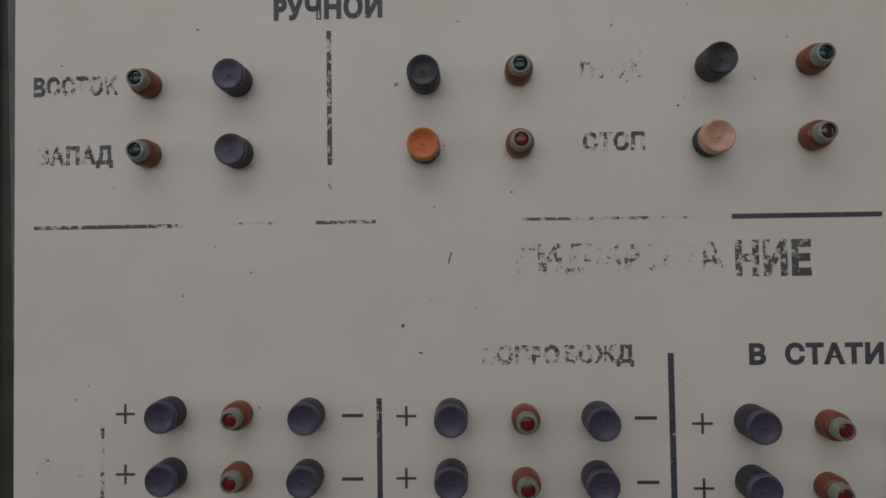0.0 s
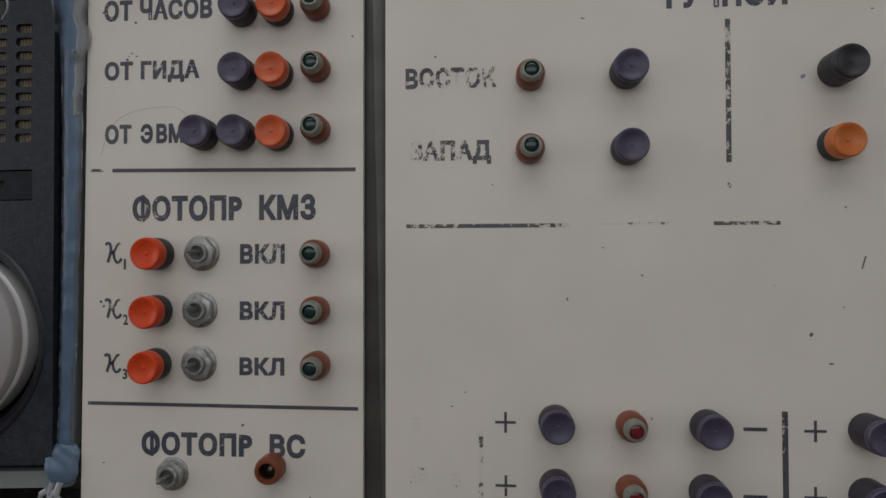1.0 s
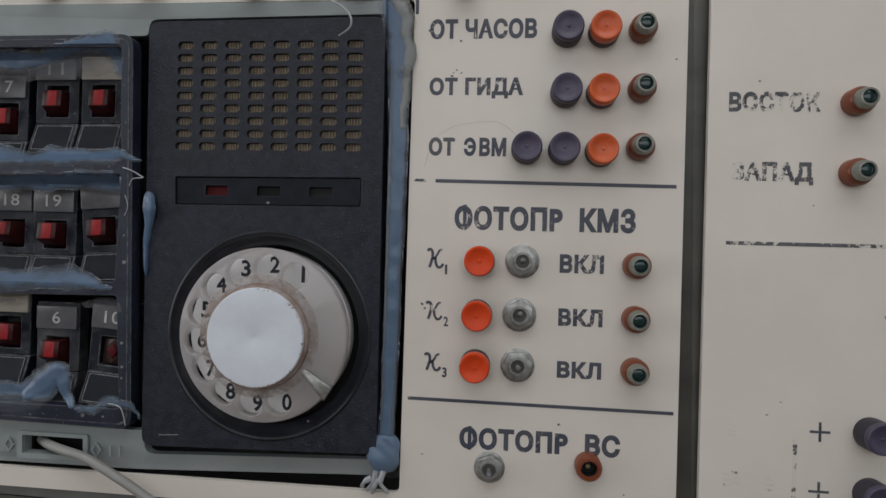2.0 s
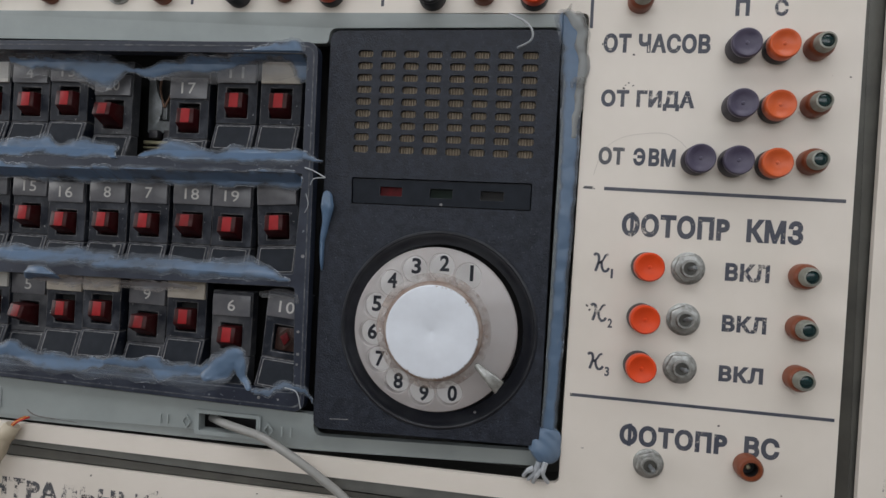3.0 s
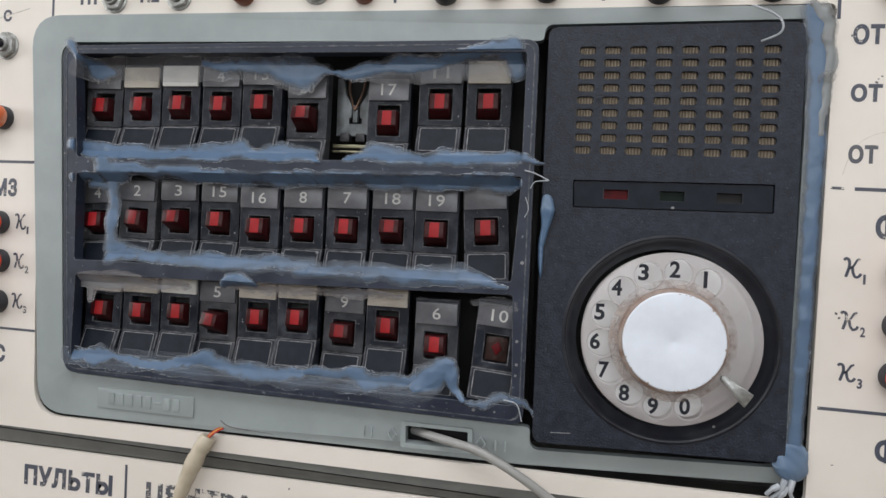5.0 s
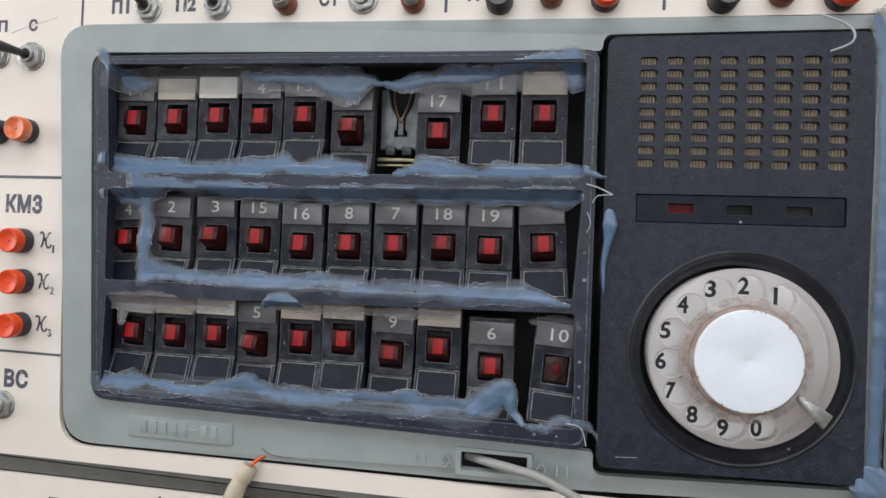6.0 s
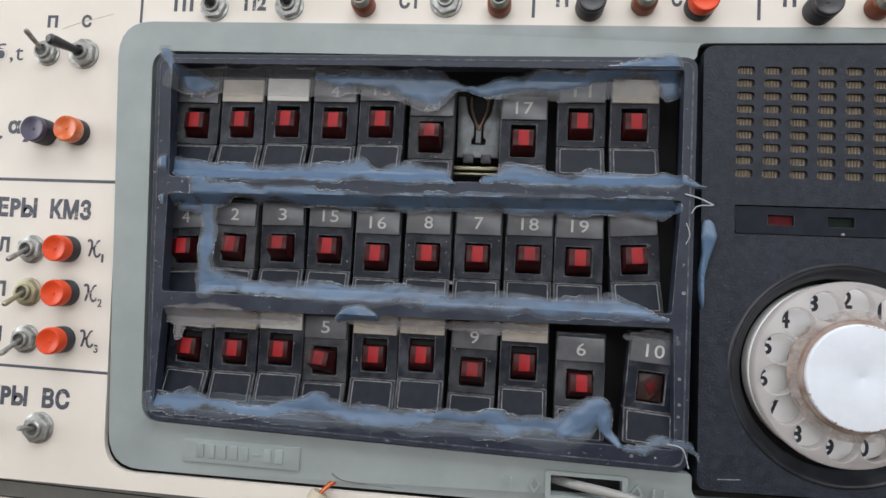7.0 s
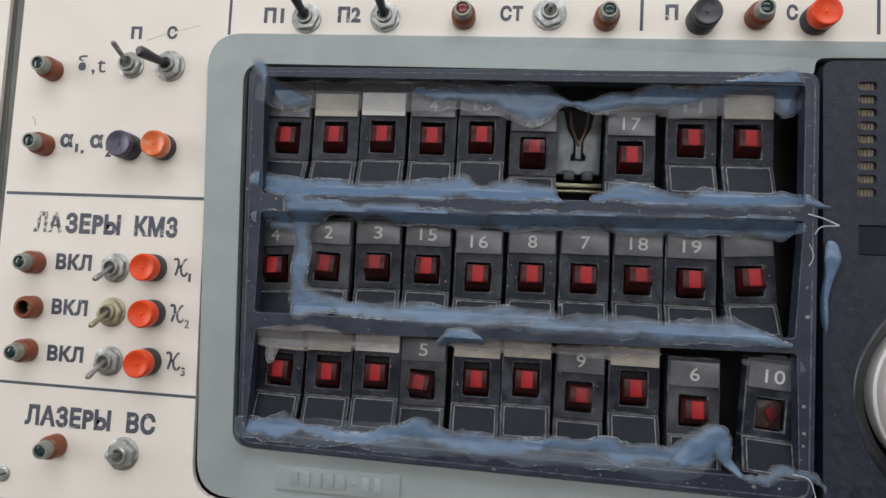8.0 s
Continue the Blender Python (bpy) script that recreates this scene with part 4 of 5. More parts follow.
def intercom_key(u, v, tag, text, tilt, out, turn=0.0, push=0.0, broken=False):
    """A key: housing with a window, red rocker cap, name tag above, framed plate below that slopes outwards."""
    kind = {"g": "grey number tag", "p": "yellowed paper tag", "w": "white paper tag"}[tag]
    state = "broken dark red cap" if broken else "red rocker cap"
    t = thing("intercom_key", f"dark intercom key with {state} and {kind}", "key", u, v, 6.8 - out, "keys of the intercom")
    t.rotation_euler = (0, radians(tilt), 0)
    w, top_edge = 21.4, 28 if v > 120 else 22.5
    sill = 8.0 if v > 120 or tag != "g" else 6.2
    chin = -2.6 if push >= 0 else -1.4
    skin = KEYDUST if text in ("5", "9", "6", "2", "14", "20") or (text == "4" and v < 120) else KEYBODY
    # housing with a window cut in its upright face
    bm = sheet([(-w / 2, -10), (w / 2, -10), (w / 2, top_edge), (-w / 2, top_edge)], [[(-5.7, -6.9), (5.7, -6.9), (5.7, sill), (-5.7, sill)]], -6, 0)
    worn_edges(part("housing", bm, skin, t), EDGE, 0.0005)
    prof = [(-10, 0), (-24, 4.6), (-24, -6), (-10, -6)]
    bm = bmesh.new()
    ends = [[bm.verts.new((x, y, z)) for y, z in prof] for x in (-w / 2, w / 2)]
    for k in range(4):
        j = (k + 1) % 4
        bm.faces.new((ends[0][k], ends[0][j], ends[1][j], ends[1][k]))
    bm.faces.new(ends[0])
    bm.faces.new(ends[1][::-1])
    bmesh.ops.recalc_face_normals(bm, faces=list(bm.faces))
    low = part("lower_plate", bm, skin, t)
    worn_edges(low, EDGE, 0.0006)
    lie = Matrix.Translation((0, -17, 2.35)) @ Matrix.Rotation(-math.atan2(4.6, 14), 4, "X")
    rim = sheet(box_outline(18.2, 12.4, 0.8, (0, 0), 3), [box_outline(17.5, 11.7, 0.6, (0, 0), 3)], 0, 0.3)
    bmesh.ops.transform(rim, matrix=lie, verts=rim.verts)
    part("outline", rim, OUTLINE, low, "worn pale outline")
    pad = slab(box_outline(17.2, 11.4, 0.5, (0, 0), 3), 0.02, 0.2)
    bmesh.ops.transform(pad, matrix=lie, verts=pad.verts)
    part("pad", pad, PADDARK, low, "smooth dark inset")
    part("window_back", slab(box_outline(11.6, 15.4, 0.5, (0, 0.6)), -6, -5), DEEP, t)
    # rocker cap: a wedge, its lower edge proud; its body colour includes the window's shade
    a, b, z = 4.75, 5.3, 6.4 - push
    bm = bmesh.new()
    base = [bm.verts.new(p) for p in ((-b, -6.6, -2), (b, -6.6, -2), (b, 5.2, -2), (-b, 5.2, -2))]
    top = [bm.verts.new(p) for p in ((-a, chin, z), (a, chin, z), (a * 0.98, 5.0, z * 0.84), (-a * 0.98, 5.0, z * 0.84))]
    if broken:
        top = [bm.verts.new(p) for p in ((0, -6.0, -1.2), (4.2, -0.6, -1.6), (0.6, 5.6, -0.6), (-4.4, 0.6, -1.8))]
    for k in range(4):
        j = (k + 1) % 4
        bm.faces.new((base[k], base[j], top[j], top[k]))
    bm.faces.new(base[::-1])
    bm.faces.new(top)
    if turn:
        bmesh.ops.rotate(bm, cent=(0, 0, 0), matrix=Matrix.Rotation(radians(turn), 3, "Z") @ Matrix.Rotation(radians(turn * 1.5), 3, "Y"), verts=bm.verts)
    bmesh.ops.bevel(bm, geom=list(bm.edges), offset=0.45, segments=2, affect="EDGES", profile=0.5)
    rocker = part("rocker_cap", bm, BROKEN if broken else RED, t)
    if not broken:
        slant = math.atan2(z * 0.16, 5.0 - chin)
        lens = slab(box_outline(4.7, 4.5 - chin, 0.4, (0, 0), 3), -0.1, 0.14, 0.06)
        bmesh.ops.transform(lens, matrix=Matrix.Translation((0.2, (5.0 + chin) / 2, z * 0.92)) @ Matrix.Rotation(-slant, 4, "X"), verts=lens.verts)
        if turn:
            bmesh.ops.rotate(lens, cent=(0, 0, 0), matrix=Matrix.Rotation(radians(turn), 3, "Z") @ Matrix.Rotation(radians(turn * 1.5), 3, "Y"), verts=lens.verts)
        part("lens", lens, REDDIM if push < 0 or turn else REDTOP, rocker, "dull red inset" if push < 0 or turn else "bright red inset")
    else:
        chip = slab([Vector(p) for p in ((0.2, -3.6), (2.6, -0.4), (0.6, 3.2), (-2.4, 0.4))], -1.0, -0.4, 0.2)
        part("lens", chip, DIMRED, rocker, "broken dark red remnant")
    # name tag
    flap = part("name_tag", slab(box_outline(20.2, 10.6, 0.5, (0, 15.4), 3), 0.0, 1.3, 0.3), {"g": TAG, "p": PAPER, "w": WHITE}[tag], t, kind)
    if text:
        half = 2.0 if len(text) == 1 else 3.9
        part("number", lettering(text, -half, 12.6, half, 18.2, 0.005, 0, 1.36), DIGIT, flap, "pale number")
    return t


for u, v, tag, text, tilt, out in (
    (-677.0, 146.0, "g", "14", 1, 3.6), (-653.8, 146.5, "p", "", 0, 4.6), (-631.7, 147.5, "w", "", 0, 4.0), (-608.6, 147.3, "g", "4", 0, 4.0), (-586.3, 148.3, "g", "13", 0, 4.0),
    (-562.9, 142.5, "g", "20", 0, 1.2), (-520.3, 141.6, "g", "17", 0, 1.6), (-494.6, 149.8, "g", "11", 0, 1.9), (-471.2, 149.9, "p", "", 0, 2.4),
    (-679.4, 85.5, "g", "4", -3, 0.5), (-654.1, 87.4, "g", "2", 1, 3.6), (-630.9, 88.4, "g", "3", -1, 1.8), (-608.2, 88.6, "g", "15", 0, 1.0), (-584.9, 86.2, "g", "16", 0, 3.2),
    (-561.4, 87.3, "g", "8", 0, 2.8), (-538.5, 87.9, "g", "7", 0, 2.5), (-515.5, 88.5, "g", "18", 0, 1.4), (-493.5, 88.3, "g", "19", 0, 2.3), (-469.2, 90.4, "g", "", -4, 2.0),
    (-673.6, 38.6, "p", "", 2, 1.8), (-650.7, 38.9, "p", "", 0, 2.0), (-628.7, 39.8, "w", "", 0, 1.4), (-607.8, 36.6, "g", "5", 0, -0.8), (-583.4, 40.3, "p", "", 0, 3.0),
    (-561.6, 41.7, "p", "", 0, 3.8), (-538.4, 36.2, "g", "9", 1, 0), (-515.6, 40.9, "p", "", 0, 1.7), (-490.8, 34.0, "g", "6", 0, 1.7), (-461.2, 35.6, "g", "10", 4, 5.5),
):
    ODD = {"5": (-5, -2.0), "9": (0, -1.5), "20": (0, -2.8), "3": (0, -1.6), "18": (0, -1.2), "2": (-3, 2.0)}
    turn, push = ODD.get(text, (0, 2.6 if v > 120 or tag != "g" else 0.6))
    intercom_key(u, v, tag, text, tilt, out, turn, push, text == "10")

# the place of a missing key: bare contacts
gap = thing("key_contacts", "bare metal contact springs where a key is missing", "contacts", -541.5, 149.4, 20)
fork = [(-10, -13), (10, -13), (10.5, 17), (7.2, 17), (5.6, 9), (2.2, 3), (2.2, -3), (3.4, -4), (3.4, -6.5), (-3.4, -6.5), (-3.4, -4), (-2.2, -3), (-2.2, 3), (-5.6, 9), (-7.2, 17), (-10.5, 17)]
part("bracket", slab(rounded(fork, 0.5, 2), 0, 2.4, 0.3), TIN, gap, "blue-grey tinned bracket")
part("bracket_back", slab(box_outline(22, 32, 0.5, (0, 2)), -3, -2), DEEP, gap)
part("spring", tube(smooth_path([(-4.2, 17, 1), (-3.6, 10, 2.5), (-1.2, 3, 3.5), (0, 0.5, 3.6), (1.2, 3, 3.5), (3.6, 10, 2.5), (4.2, 17, 1)]), 0.6, 8), COPPER, gap, "dull copper hairpin spring")
part("tongue", slab(box_outline(2.6, 9, 0.5, (0, -1.5)), 0.6, 3.2, 0.3), TIN, gap)
for s_ in (-1, 1):
    part("terminal", slab(box_outline(5, 4.4, 0.8, (s_ * 4.2, -14.2)), 2, 6, 0.5), BLACK, gap)
part("rail", slab(box_outline(22, 1.8, 0.3, (0, -18.4)), 1, 4, 0.3), BRASSY, gap)
part("rail", slab(box_outline(22, 1.0, 0.2, (0, -21.2)), 1, 4, 0.2), BRASSY, gap)

# the telephone unit: grille, indicator windows and dial
phone = thing("telephone_unit", "grained black plastic telephone unit with a grille and a rotary dial", "telephone", 0, 0)
HOLES = [box_outline(7.4, 3.4, 1.69, (-427 + 76.6 * c / 7, 173.2 - 44.6 * r / 8), 4) for r in range(9) for c in range(8)]
DIAL = (-386.2, 47.2)
RECESS = (-385.8, 46.4)
well = [Vector((RECESS[0] + 45.0 * math.cos(-math.tau * k / 72), RECESS[1] + 45.0 * math.sin(-math.tau * k / 72))) for k in range(72)]
LAMPS = [box_outline(10.6, 4.3, 0.3, (u, 109.2), 2) for u in (-411.4, -387.6, -364.1)]
PHONE_OUT = rounded([(-442.5, -4.8), (-336.4, -2.2), (-337.6, 184.8), (-444.6, 183.8)], 5)
face = part("front", sheet(PHONE_OUT, [*HOLES, well, rounded([(-430.0, 102.7), (-346.2, 103.2), (-346.3, 115.7), (-430.4, 115.1)], 0.8, 3)], -18, 3.0), FACE, phone)
worn_edges(face, PHONEEDGE, 0.0006)
part("grille_cloth", slab(box_outline(90, 56, 1, (-388.5, 151)), 0.6, 1.3), CLOTH, phone, "beige woven grille cloth")
# the strip's pale edge colour stands in for the highlight on its lip
worn_edges(part("indicator_strip", sheet(rounded([(-429.4, 103.2), (-346.7, 103.7), (-346.8, 115.2), (-429.9, 114.6)], 0.6, 3), LAMPS, 0.6, 2.3), PADDARK, phone, "dark strip with three small windows"), EDGE, 0.0004)
for (u, mat) in ((-411.4, DIMRED), (-387.6, DIMGREEN), (-364.1, DEEP)):
    part("indicator_window", slab(box_outline(11, 4.8, 0.3, (u, 109.2)), -0.6, 0.4), mat, phone)
part("dial_ring", lathe([(39.4, -12), (39.4, -1.6), (40.2, -0.5), (42.4, 1.1), (43.8, 2.2), (44.2, 3.2), (44.9, 3.6), (45.6, 3.4), (46.0, 2.9)], 96, RECESS), RING, phone, "glossy black dished recess round the dial")
part("well_floor", lathe([(43, -11), (0, -11)], 48, DIAL), DEEP, phone)
plate = part("number_plate", lathe([(36.4, -6), (36.4, 0.0), (35.9, 0.5), (0, 0.5)], 64, DIAL), DIALPLATE, phone, "off-white number plate")
for k, figure in enumerate("1234567890"):
    a = radians(61 + 25.15 * k)
    u, v = DIAL[0] - 0.1 + 30.7 * math.cos(a), DIAL[1] - 0.6 + 30.7 * math.sin(a)
    wide = 0.8 if figure == "1" else 2.25
    part("number", lettering(figure, u - wide, v - 3.7, u + wide, v + 3.7, 0.028, 0, 0.6), NUMBER, plate, "dark number")


def finger_wheel():
    """The finger wheel: a clear disc with ten finger holes, its rim turned down."""
    def ring(r, at=(0, 0), n=64):
        return [(DIAL[0] + at[0] + r * math.cos(-math.tau * k / n), DIAL[1] + at[1] + r * math.sin(-math.tau * k / n)) for k in range(n)]
    holes = []
    for k in range(10):
        a = radians(61 + 25.15 * k)
        holes.append(ring(5.9, (28.8 * math.cos(a), 28.8 * math.sin(a)), 28))
    bm = sheet(ring(37.2, n=96), [*holes, ring(22.0, n=64)], 6.2, 10.4)
    for w in bm.verts:
        w.co.z += (29 - math.hypot(w.co.x - DIAL[0], w.co.y - DIAL[1])) * 0.26
    return bm


wheel = part("finger_wheel", finger_wheel(), WHEEL, phone, "yellowed clear finger wheel with ten holes")
edges = wheel.modifiers.new("rounded_edges", "BEVEL")
edges.width, edges.segments, edges.limit_method, edges.angle_limit = 0.0006, 3, "ANGLE", radians(50)
part("wheel_rim", lathe([(37.0, 3.4), (37.4, 7.4), (36.9, 8.3), (36.2, 8.2), (35.9, 3.4)], 72, DIAL), WHEEL, phone)
part("grime_ring", lathe([(22.3, 12.3), (23.4, 12.02), (24.8, 11.66), (26.0, 11.35)], 72, DIAL), GRIME, phone, "brown grime round the hub")
part("wheel_hub", lathe([(22.4, 3), (22.4, 12.6), (21.9, 13.6), (20, 14.2), (0, 14.2)], 64, DIAL), HUB, phone, "grimy hub under the pale disc")
part("centre_disc", lathe([(20.7, 14.1), (20.7, 15.5), (20.3, 15.9), (19.5, 16.0), (1.2, 15.8), (0.7, 15.6), (0, 15.6)], 64, DIAL), DIALCAP, phone, "bare aluminium centre disc")
rnd = random.Random(5)
for k in range(44):
    a = radians(-160 + 250 * rnd.random())
    r, size = 20.55 - 0.3 * rnd.random(), 0.15 + 0.55 * rnd.random() ** 2
    u, v = DIAL[0] + r * math.cos(a), DIAL[1] + r * math.sin(a)
    pts = [Vector((u + size * (0.6 + 0.4 * rnd.random()) * math.cos(math.tau * j / 6), v + size * (0.6 + 0.4 * rnd.random()) * math.sin(math.tau * j / 6))) for j in range(6)]
    part("worn_edge_spot", slab(pts, 14.2, 16.08), HUB, phone, "brown wear at the disc's edge")
part("finger_stop", slab(rounded([(-366.4, 34.6), (-364.8, 34.8), (-353.4, 27.6), (-356.9, 21.9), (-366.8, 32.8)], [0.8, 0.8, 0.6, 0.6, 0.8], 4), 12.2, 13.6, 0.5), NICKEL, phone, "worn chrome finger stop")


for u, v, r in ((-549, 75.8, 0.8), (-464.5, 8.9, 0.9), (-469.7, 7.5, 0.8), (-451.5, 40.6, 0.7), (-451.2, 30, 0.7), (-451, 76.5, 0.9), (-451.4, 25, 0.6), (-460, 7.4, 0.5), (-690, 120, 0.5)):
    bm = slab([Vector((u + r * x, v + r * y)) for x, y in ((-1, -0.6), (0.4, -1.0), (1.1, 0.1), (0.3, 0.9), (-0.8, 0.7))], 6.3 + proud(v), 6.75 + proud(v))
    part("pale_chip", bm, OUTLINE, keyfield)
for u, v, z, r in ((-387.3, 104.1, 2.9, 0.7), (-365.9, 10.9, 4.6, 0.6)):
    bm = slab([Vector((u + r * x, v + r * y)) for x, y in ((-1, -0.6), (0.4, -1.0), (1.1, 0.1), (0.3, 0.9), (-0.8, 0.7))], z, z + 0.35)
    part("pale_chip", bm, OUTLINE, phone)
part("scratch", bar((-434.5, 0.3), (-425.5, 0.9), 0.35, 2.9, 3.08), OUTLINE, phone)


# ---- sealant, wires ----
def support(u, v):
    """The height of what lies under the sealant: the frame's bars, the keys behind them, or the telephone unit and the housing's edge."""
    if u > -440:
        return 3.0 if u < -337 else 0.8
    k = (u + 683) / 230
    for low, high in ((118.5 + 3 * k, 171.4), (65.0 + 2.5 * k, 110.0 + 5.2 * k), (12.0 - 0.8 * k, 57.2 + 4.3 * k)):
        if low < v < high and -684 < u < -453.5:
            return 2.2 if v < (low + high) / 2 else 1.0
    return 6.5 + proud(v)


def draped(u, v):
    """The smoothed height at which a skin of sealant bridges from the bars to the keys."""
    heights = [support(u, v - 3.6 + 0.4 * k) for k in range(19)]
    return sum(max(heights[k:k + 9]) for k in range(11)) / 11


def film(strokes, seed, rough=1.0, cell=0.8, lift=1.0):
    """A skin of smeared sealant: ragged outline, uneven thickness, draped over bars and keys. strokes: paths of (along, up, half width), each with its thickness."""
    us = [p[0] for path, _ in strokes for p in path]
    vs = [p[1] for path, _ in strokes for p in path]
    wide = max(p[2] for path, _ in strokes for p in path) + 2
    u0, v0 = min(us) - wide, min(vs) - wide
    nu, nv = int((max(us) + wide - u0) / cell) + 1, int((max(vs) + wide - v0) / cell) + 1
    legs = [(p, q, deep) for path, deep in strokes for p, q in zip(path, path[1:])]

    def field(u, v):
        a, b = Vector((u * 0.09, v * 0.14, seed * 5.1)), Vector((u * 0.33, v * 0.42, seed * 2.3))
        x = u + rough * (1.6 * noise.noise(a) + 0.5 * noise.noise(b))
        y = v + rough * (1.9 * noise.noise(a + Vector((9, 4, 0))) + 0.9 * noise.noise(b + Vector((3, 8, 0))))
        best, deepest = -1.0, 0.0
        for p, q, deep in legs:
            dx, dy = q[0] - p[0], q[1] - p[1]
            t = min(1.0, max(0.0, ((x - p[0]) * dx + (y - p[1]) * dy) / (dx * dx + dy * dy)))
            r = 1.22 * (p[2] + (q[2] - p[2]) * t)
            f = 1 - math.hypot(x - p[0] - dx * t, y - p[1] - dy * t) / r
            if f > best:
                best = f
            if f > 0:
                deepest = max(deepest, deep * min(1.0, f * 1.5))
        return best, deepest

    grid = [[field(u0 + i * cell, v0 + j * cell) for j in range(nv)] for i in range(nu)]
    bm = bmesh.new()
    thickness, rim = bm.verts.layers.float.new("thickness"), bm.verts.layers.float.new("rim")
    verts = {}

    def corner(i, j, k, m):
        """The vertex at a grid point, or where the outline crosses the edge between two of them."""
        key = (i, j, k, m) if (i, j) <= (k, m) else (k, m, i, j)
        if key not in verts:
            fa, fb = grid[i][j][0], grid[k][m][0]
            t = 0.0 if (i, j) == (k, m) else fa / (fa - fb)
            u, v = u0 + (i + (k - i) * t) * cell, v0 + (j + (m - j) * t) * cell
            deep = grid[i][j][1] if (i, j) == (k, m) else 0.0
            swell = 0.25 + lift * deep * (0.9 + 0.7 * noise.noise(Vector((u * 0.12, v * 0.16, seed)))) + 0.1 * noise.noise(Vector((u * 0.5, v * 0.5, seed)))
            w = bm.verts.new((u, v, draped(u, v) + max(0.1, swell)))
            w[thickness], w[rim] = deep, 0.0 if (i, j) == (k, m) else 1.0
            verts[key] = w
        return verts[key]

    for i in range(nu - 1):
        for j in range(nv - 1):
            ring = ((i, j), (i + 1, j), (i + 1, j + 1), (i, j + 1))
            if max(grid[a][b][0] for a, b in ring) <= 0:
                continue
            loop = []
            for n, (a, b) in enumerate(ring):
                c, d = ring[(n + 1) % 4]
                if grid[a][b][0] > 0:
                    loop.append(corner(a, b, a, b))
                if (grid[a][b][0] > 0) != (grid[c][d][0] > 0):
                    loop.append(corner(*((a, b, c, d) if (a, b) <= (c, d) else (c, d, a, b))))
            if len(loop) > 2:
                bm.faces.new(loop)
    return bm


def mass(label):
    """One hardened mass of sealant, to which its films and lumps belong."""
    return thing("sealant_smear", label, "sealant", 0, 0, 0, "smears of sealant on the intercom")


def sealant(owner, name, label, bm, mat):
    part(name, bm, mat, owner, label)


upper_mass = mass("blue-grey sealant smeared along the upper frame edge")
first_mass = mass("blue-grey sealant smeared below the upper keys, drawn to a point")
bar_mass = mass("stringy blue-grey sealant over the cross bar and first key")
second_mass = mass("ragged blue-grey sealant smeared below the middle keys")
tag_mass = mass("thin beige sealant film over the lower paper tags")
bottom_mass = mass("lumpy blue-grey sealant smeared below the bottom keys")
edge_mass = mass("long blue-grey sealant bead down the telephone unit's edge")
sealant(upper_mass, "film", "thin translucent film of sealant over the key tags", film([([(-683.3, 163.9, 4.5), (-669.6, 164.2, 4.7), (-642.6, 165.3, 4.5), (-618.5, 165.1, 4.5), (-597.3, 165.6, 4.7), (-578.6, 164.1, 5.3), (-564.7, 159.7, 5.3)], 0.2)], 1, lift=0.5), FILM)
sealant(upper_mass, "film", "thin translucent film of sealant over the key tags", film([([(-536, 162.7, 3.3), (-518.4, 164.2, 4.9), (-496.7, 164.6, 4.9), (-481.8, 165.5, 4.5), (-465, 167.5, 4.9)], 0.36)], 2, lift=0.5), FILM)
sealant(upper_mass, "lump", "ragged lump of blue-grey sealant at the frame's corner", film([([(-688.2, 176.1, 2.9), (-685.9, 171.1, 1.6), (-681.2, 166.9, 3.8), (-674.1, 163.9, 4.5), (-668.4, 162.8, 2.3)], 0.75)], 3, lift=0.7), GOO)
sealant(upper_mass, "bead", "blue-grey sealant drawn out along the upper frame edge", film([([(-616.4, 168.2, 1.2), (-604.5, 167.2, 2.3), (-590.4, 166.3, 2.8), (-576.5, 165.3, 3.8), (-567.2, 163.2, 6.1), (-559.6, 162.7, 5.9), (-552.3, 164.4, 2.6), (-546.1, 163.6, 1.2)], 0.75),
                   ([(-546.1, 163.6, 0.9), (-539.4, 162.6, 2.6), (-527.3, 165.4, 3.3), (-509.8, 167.2, 2.8), (-494.7, 168, 1.9), (-484.1, 170.3, 2.1), (-469.3, 172.8, 3.3), (-460.9, 172.9, 4.9), (-458.2, 165.3, 4.5)], 0.85)], 4, lift=0.9), GOO)
sealant(first_mass, "bead", "blue-grey sealant smeared along the key frame", film([([(-684.9, 124.6, 3.3), (-672.9, 122.6, 4.7), (-654.5, 122.1, 4.2), (-639.9, 121.2, 3.8), (-623.2, 121.4, 3.5), (-604.5, 122.7, 4.2), (-593, 125.4, 4.7), (-585.9, 122.2, 2.8), (-572.3, 123.6, 4.5), (-556.5, 123.3, 4), (-559.1, 122.6, 3.3), (-548.9, 120.3, 0.7)], 0.85)], 5, lift=0.9), GOO)
sealant(first_mass, "bead", "blue-grey sealant drawn out into a pale point", film([([(-536.3, 121.7, 2.1), (-524.8, 124.4, 4.5), (-506.4, 121.7, 3.5), (-490.4, 122.9, 3.9), (-474.7, 122.9, 3.5), (-459.1, 123, 3.2), (-449.9, 122.5, 1.9), (-443.8, 120.6, 0.5)], 0.72)], 6, lift=0.8), GOO)
